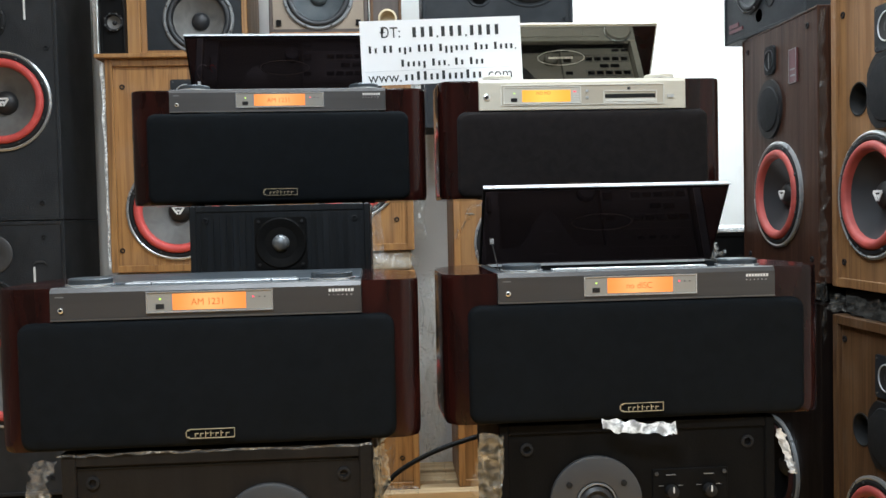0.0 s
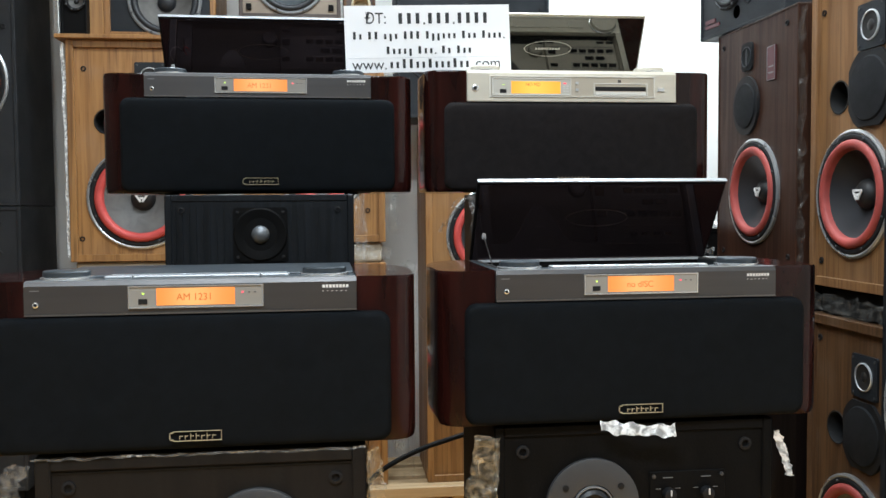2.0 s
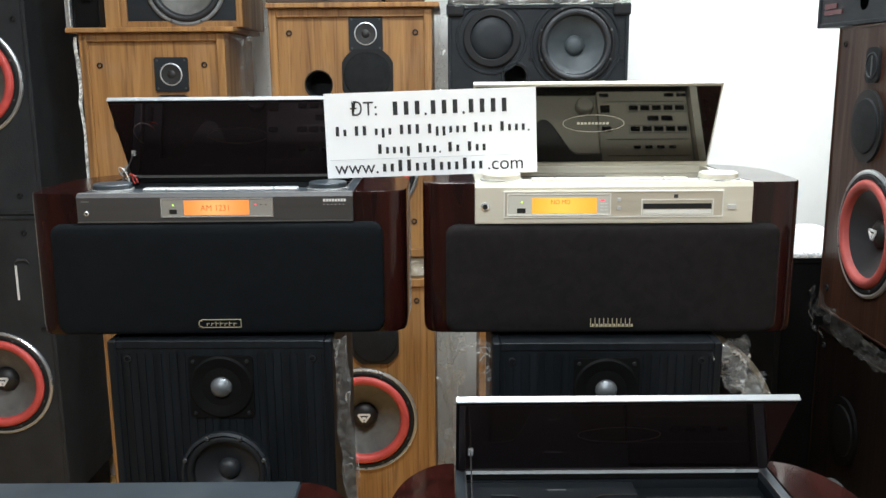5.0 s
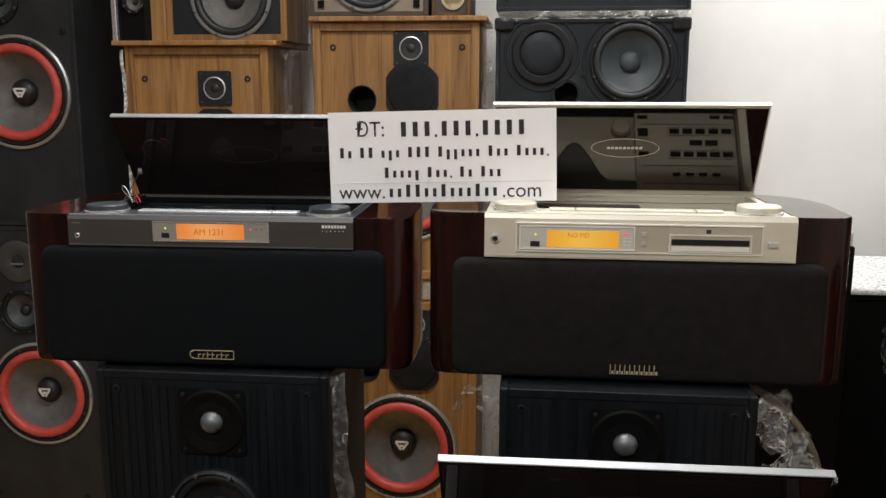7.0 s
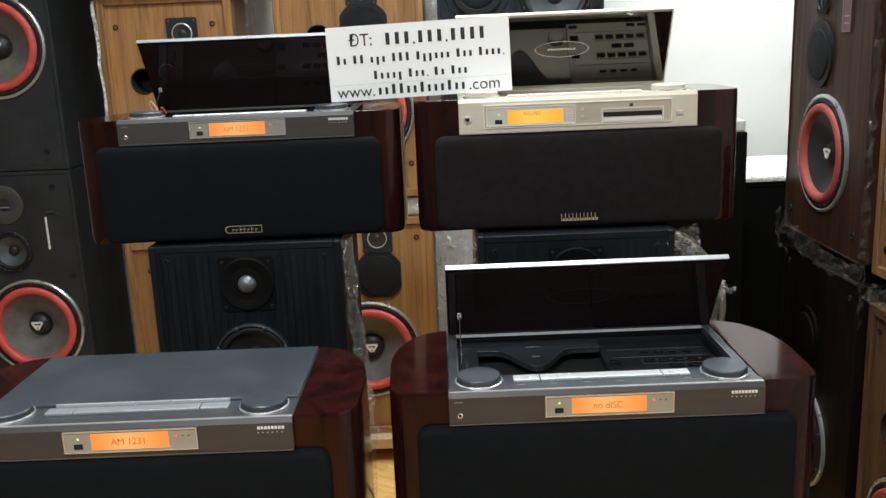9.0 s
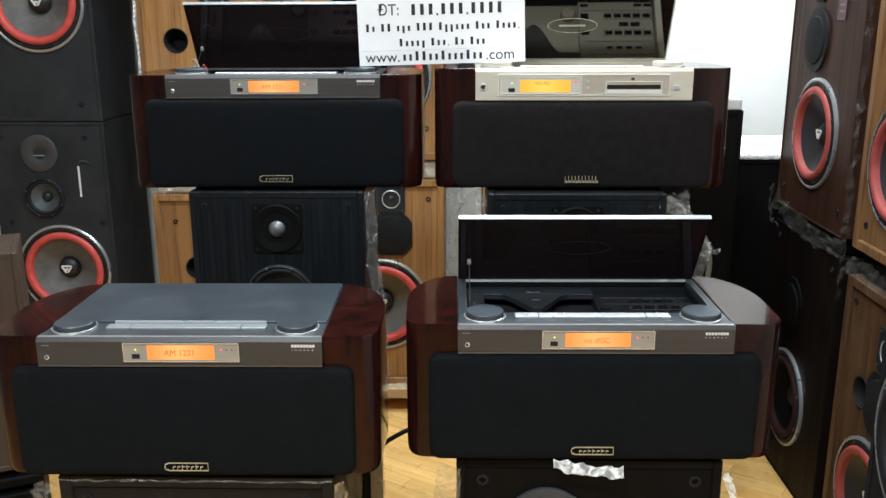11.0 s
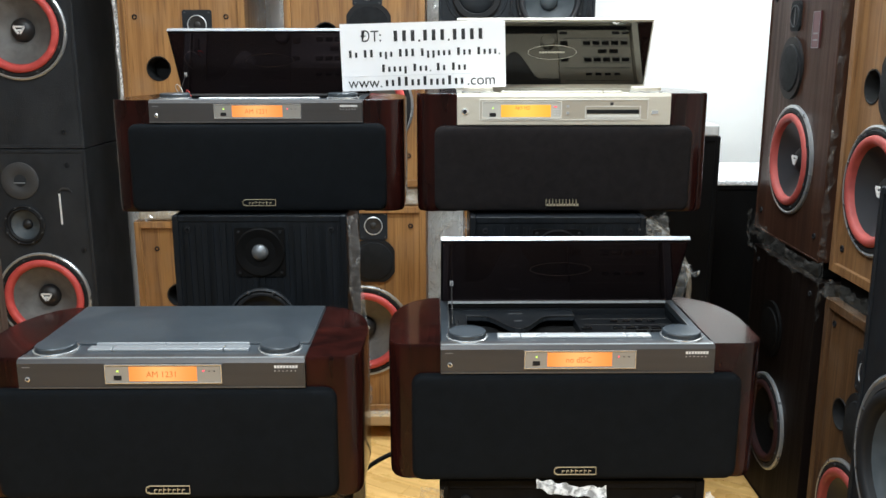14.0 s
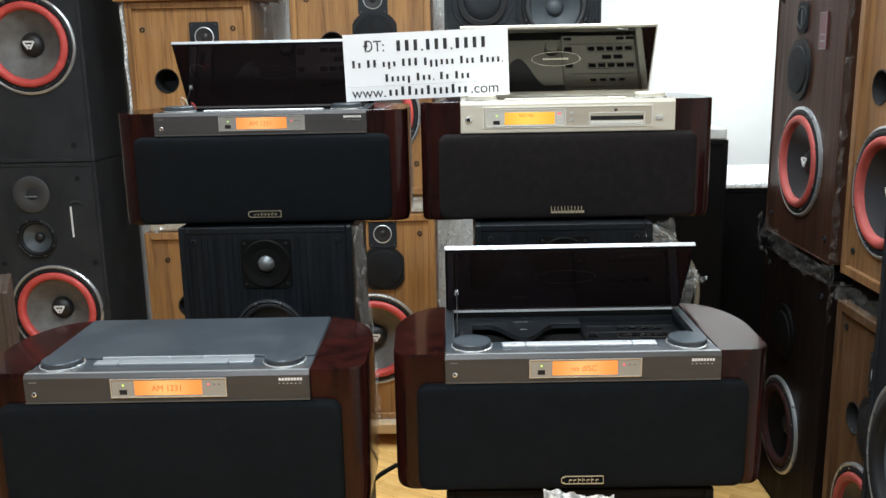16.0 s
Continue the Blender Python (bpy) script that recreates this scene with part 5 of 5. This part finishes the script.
film_strip("plastic_film", [(0.548, 1.195, 0.66), (0.556, 1.195, 0.62), (0.560, 1.195, 0.60)], 0.010, FILM_WHITE, FL, 29, rough=0.004)
film_strip("plastic_film", [(1.078, 2.106, 1.46), (1.078, 2.108, 1.1), (1.078, 2.106, 0.8)], 0.045, FILM_DUSTY, FL, 31, (0, 1, 0), 0.006)
film_strip("plastic_film", [(1.075, 2.60, 0.80), (1.070, 2.45, 0.765), (1.068, 2.25, 0.755), (1.072, 2.10, 0.765)], 0.060, FILM_DUSTY, "dusty clear film between stacked speakers", 33, (0.3, 0, 1), 0.005)
film_strip("plastic_film", [(1.072, 2.07, 0.745), (1.070, 1.9, 0.742), (1.074, 1.66, 0.744)], 0.055, FILM_DUSTY, "dusty clear film between stacked speakers", 35, (0.3, 0, 1), 0.005)
film_strip("plastic_film", [(-0.86, 2.835, 0.775), (-0.7, 2.83, 0.785), (-0.48, 2.835, 0.775)], 0.05, FILM_THICK, "clear film round a packing slab", 37, (0, 0, 1), 0.008)
film_strip("plastic_film", [(-0.32, 2.835, 0.832), (-0.1, 2.83, 0.835), (0.11, 2.83, 0.83)], 0.05, FILM_THICK, "clear film round a packing slab", 39, (0, 0, 1), 0.008)
film_strip("plastic_film", [(0.135, 2.835, 1.555), (0.3, 2.83, 1.563), (0.62, 2.835, 1.562)], 0.022, FILM_THICK, "clear film along stacked monitors", 41, (0, 0, 1), 0.006, 40, 4)

film_strip("plastic_film", [(-0.32, 2.795, 0.098), (-0.1, 2.79, 0.104), (0.09, 2.795, 0.098)], 0.030, FILM_THICK, "clear film lying on the pallet edge", 49, (0, 0.4, 1), 0.008)
film_strip("plastic_film", [(1.074, 2.615, 0.83), (1.066, 2.61, 0.78), (1.060, 2.58, 0.735), (1.062, 2.52, 0.728)], 0.045, FILM_DUSTY, "torn clear film at a speaker corner", 51, (0.2, 1, 0), 0.006)
film_strip("plastic_film", [(0.570, 1.62, 0.885), (0.592, 1.61, 0.878), (0.612, 1.605, 0.886), (0.632, 1.60, 0.892)], 0.009, FILM_THICK, "torn wisp of clear film", 53, (0, 0.3, 1), 0.004, 24, 4)
film_strip("plastic_film", [(1.076, 2.085, 0.80), (1.068, 2.09, 0.74), (1.074, 2.10, 0.70), (1.076, 2.11, 0.64)], 0.020, FILM_DUSTY, FL, 55, (0, 1, 0), 0.006)
tagged(tube([(-0.368, 1.80, 1.206), (-0.384, 1.79, 1.222), (-0.378, 1.775, 1.240), (-0.362, 1.768, 1.228), (-0.358, 1.77, 1.208)], 0.0006, "lid_wire", PALEINK), "loose white wire loop at the open lid", "wire")
tagged(tube([(-0.352, 1.775, 1.207), (-0.358, 1.77, 1.220), (-0.352, 1.765, 1.232), (-0.345, 1.768, 1.210)], 0.0010, "lid_wire", RED), "loose red wire at the open lid", "wire")
tagged(tube([(-0.03, 1.60, 0.44), (-0.015, 1.60, 0.485), (0.02, 1.60, 0.512), (0.06, 1.60, 0.532), (0.10, 1.60, 0.549), (0.15, 1.60, 0.562), (0.205, 1.61, 0.575)], 0.0045, "power_cable", RUBBER), "black power cable hanging between the speakers", "cable")
tagged(tube([(0.528, 1.70, 0.985), (0.551, 1.70, 0.977), (0.594, 1.70, 0.947), (0.627, 1.70, 0.899), (0.644, 1.70, 0.855), (0.640, 1.70, 0.78), (0.60, 1.70, 0.70), (0.528, 1.70, 0.66)], 0.0055, "beige_hose", HOSE), "beige bent hose beside a black ash speaker", "hose")
film_strip("plastic_film", [(0.150, 2.80, 0.80), (0.160, 2.79, 0.70), (0.150, 2.80, 0.45), (0.155, 2.80, 0.12)], 0.06, FILM, FL, 45, rough=0.012)
film_strip("plastic_film", [(0.185, 1.615, 0.995), (0.155, 1.64, 0.97), (0.135, 1.70, 0.93)], 0.018, FILM_THICK, FL, 47, rough=0.008)

# ---- parquet blocks, herringbone ----
pm = bmesh.new()
box(-0.150, 0.150, -0.0295, 0.0295, -0.006, 0.0, 0.0008, 1, pm)
bmesh.ops.recalc_face_normals(pm, faces=pm.faces)
pmesh = bpy.data.meshes.new("parquet_block")
pm.to_mesh(pmesh)
pm.free()
pmesh.materials.append(PARQUET)
turn = radians(-32)
rest, faces = [], []
for i in range(-90, 90):
    for k in range(-22, 22):
        u, v = k * 0.301 + (i * 0.137) % 0.301, i * 0.0602
        wx, wy = u * math.cos(turn) - v * math.sin(turn), u * math.sin(turn) + v * math.cos(turn) + 1.9
        if not (XL - 0.15 < wx < XR + 0.15 and YF - 0.15 < wy < YB + 0.15):
            continue
        if -0.75 < wx < 1.04 and 1.05 < wy < 2.95:
            o = new("parquet_block", pmesh)
            o.matrix_basis = pose(wx, wy, 0, 0, 0, -32)
            o.parent = floor
        else:
            m4 = pose(wx, wy, 0, 0, 0, -32)
            n0 = len(rest)
            for z in (-0.006, 0.0):
                for cx, cy in ((-0.15, -0.0295), (0.15, -0.0295), (0.15, 0.0295), (-0.15, 0.0295)):
                    rest.append(tuple(m4 @ Vector((cx, cy, z))))
            faces += [(n0 + 4, n0 + 5, n0 + 6, n0 + 7)] + [(n0 + q, n0 + (q + 1) % 4, n0 + 4 + (q + 1) % 4, n0 + 4 + q) for q in range(4)]
rm = bpy.data.meshes.new("parquet_field")
rm.from_pydata(rest, [], faces)
# saw the outer blocks off along the walls
fb = bmesh.new()
fb.from_mesh(rm)
for co, no in (((XL + 0.002, 0, 0), (-1, 0, 0)), ((XR - 0.002, 0, 0), (1, 0, 0)), ((0, YF + 0.002, 0), (0, -1, 0)), ((0, YB - 0.002, 0), (0, 1, 0))):
    bmesh.ops.bisect_plane(fb, geom=fb.verts[:] + fb.edges[:] + fb.faces[:], plane_co=co, plane_no=no, clear_outer=True)
fb.to_mesh(rm)
fb.free()
rm.materials.append(PARQUET_FIELD)
o = new("parquet_field", rm)
o.parent = floor
tagged(o, "yellow oak parquet blocks laid in staggered rows", kind="stuff")
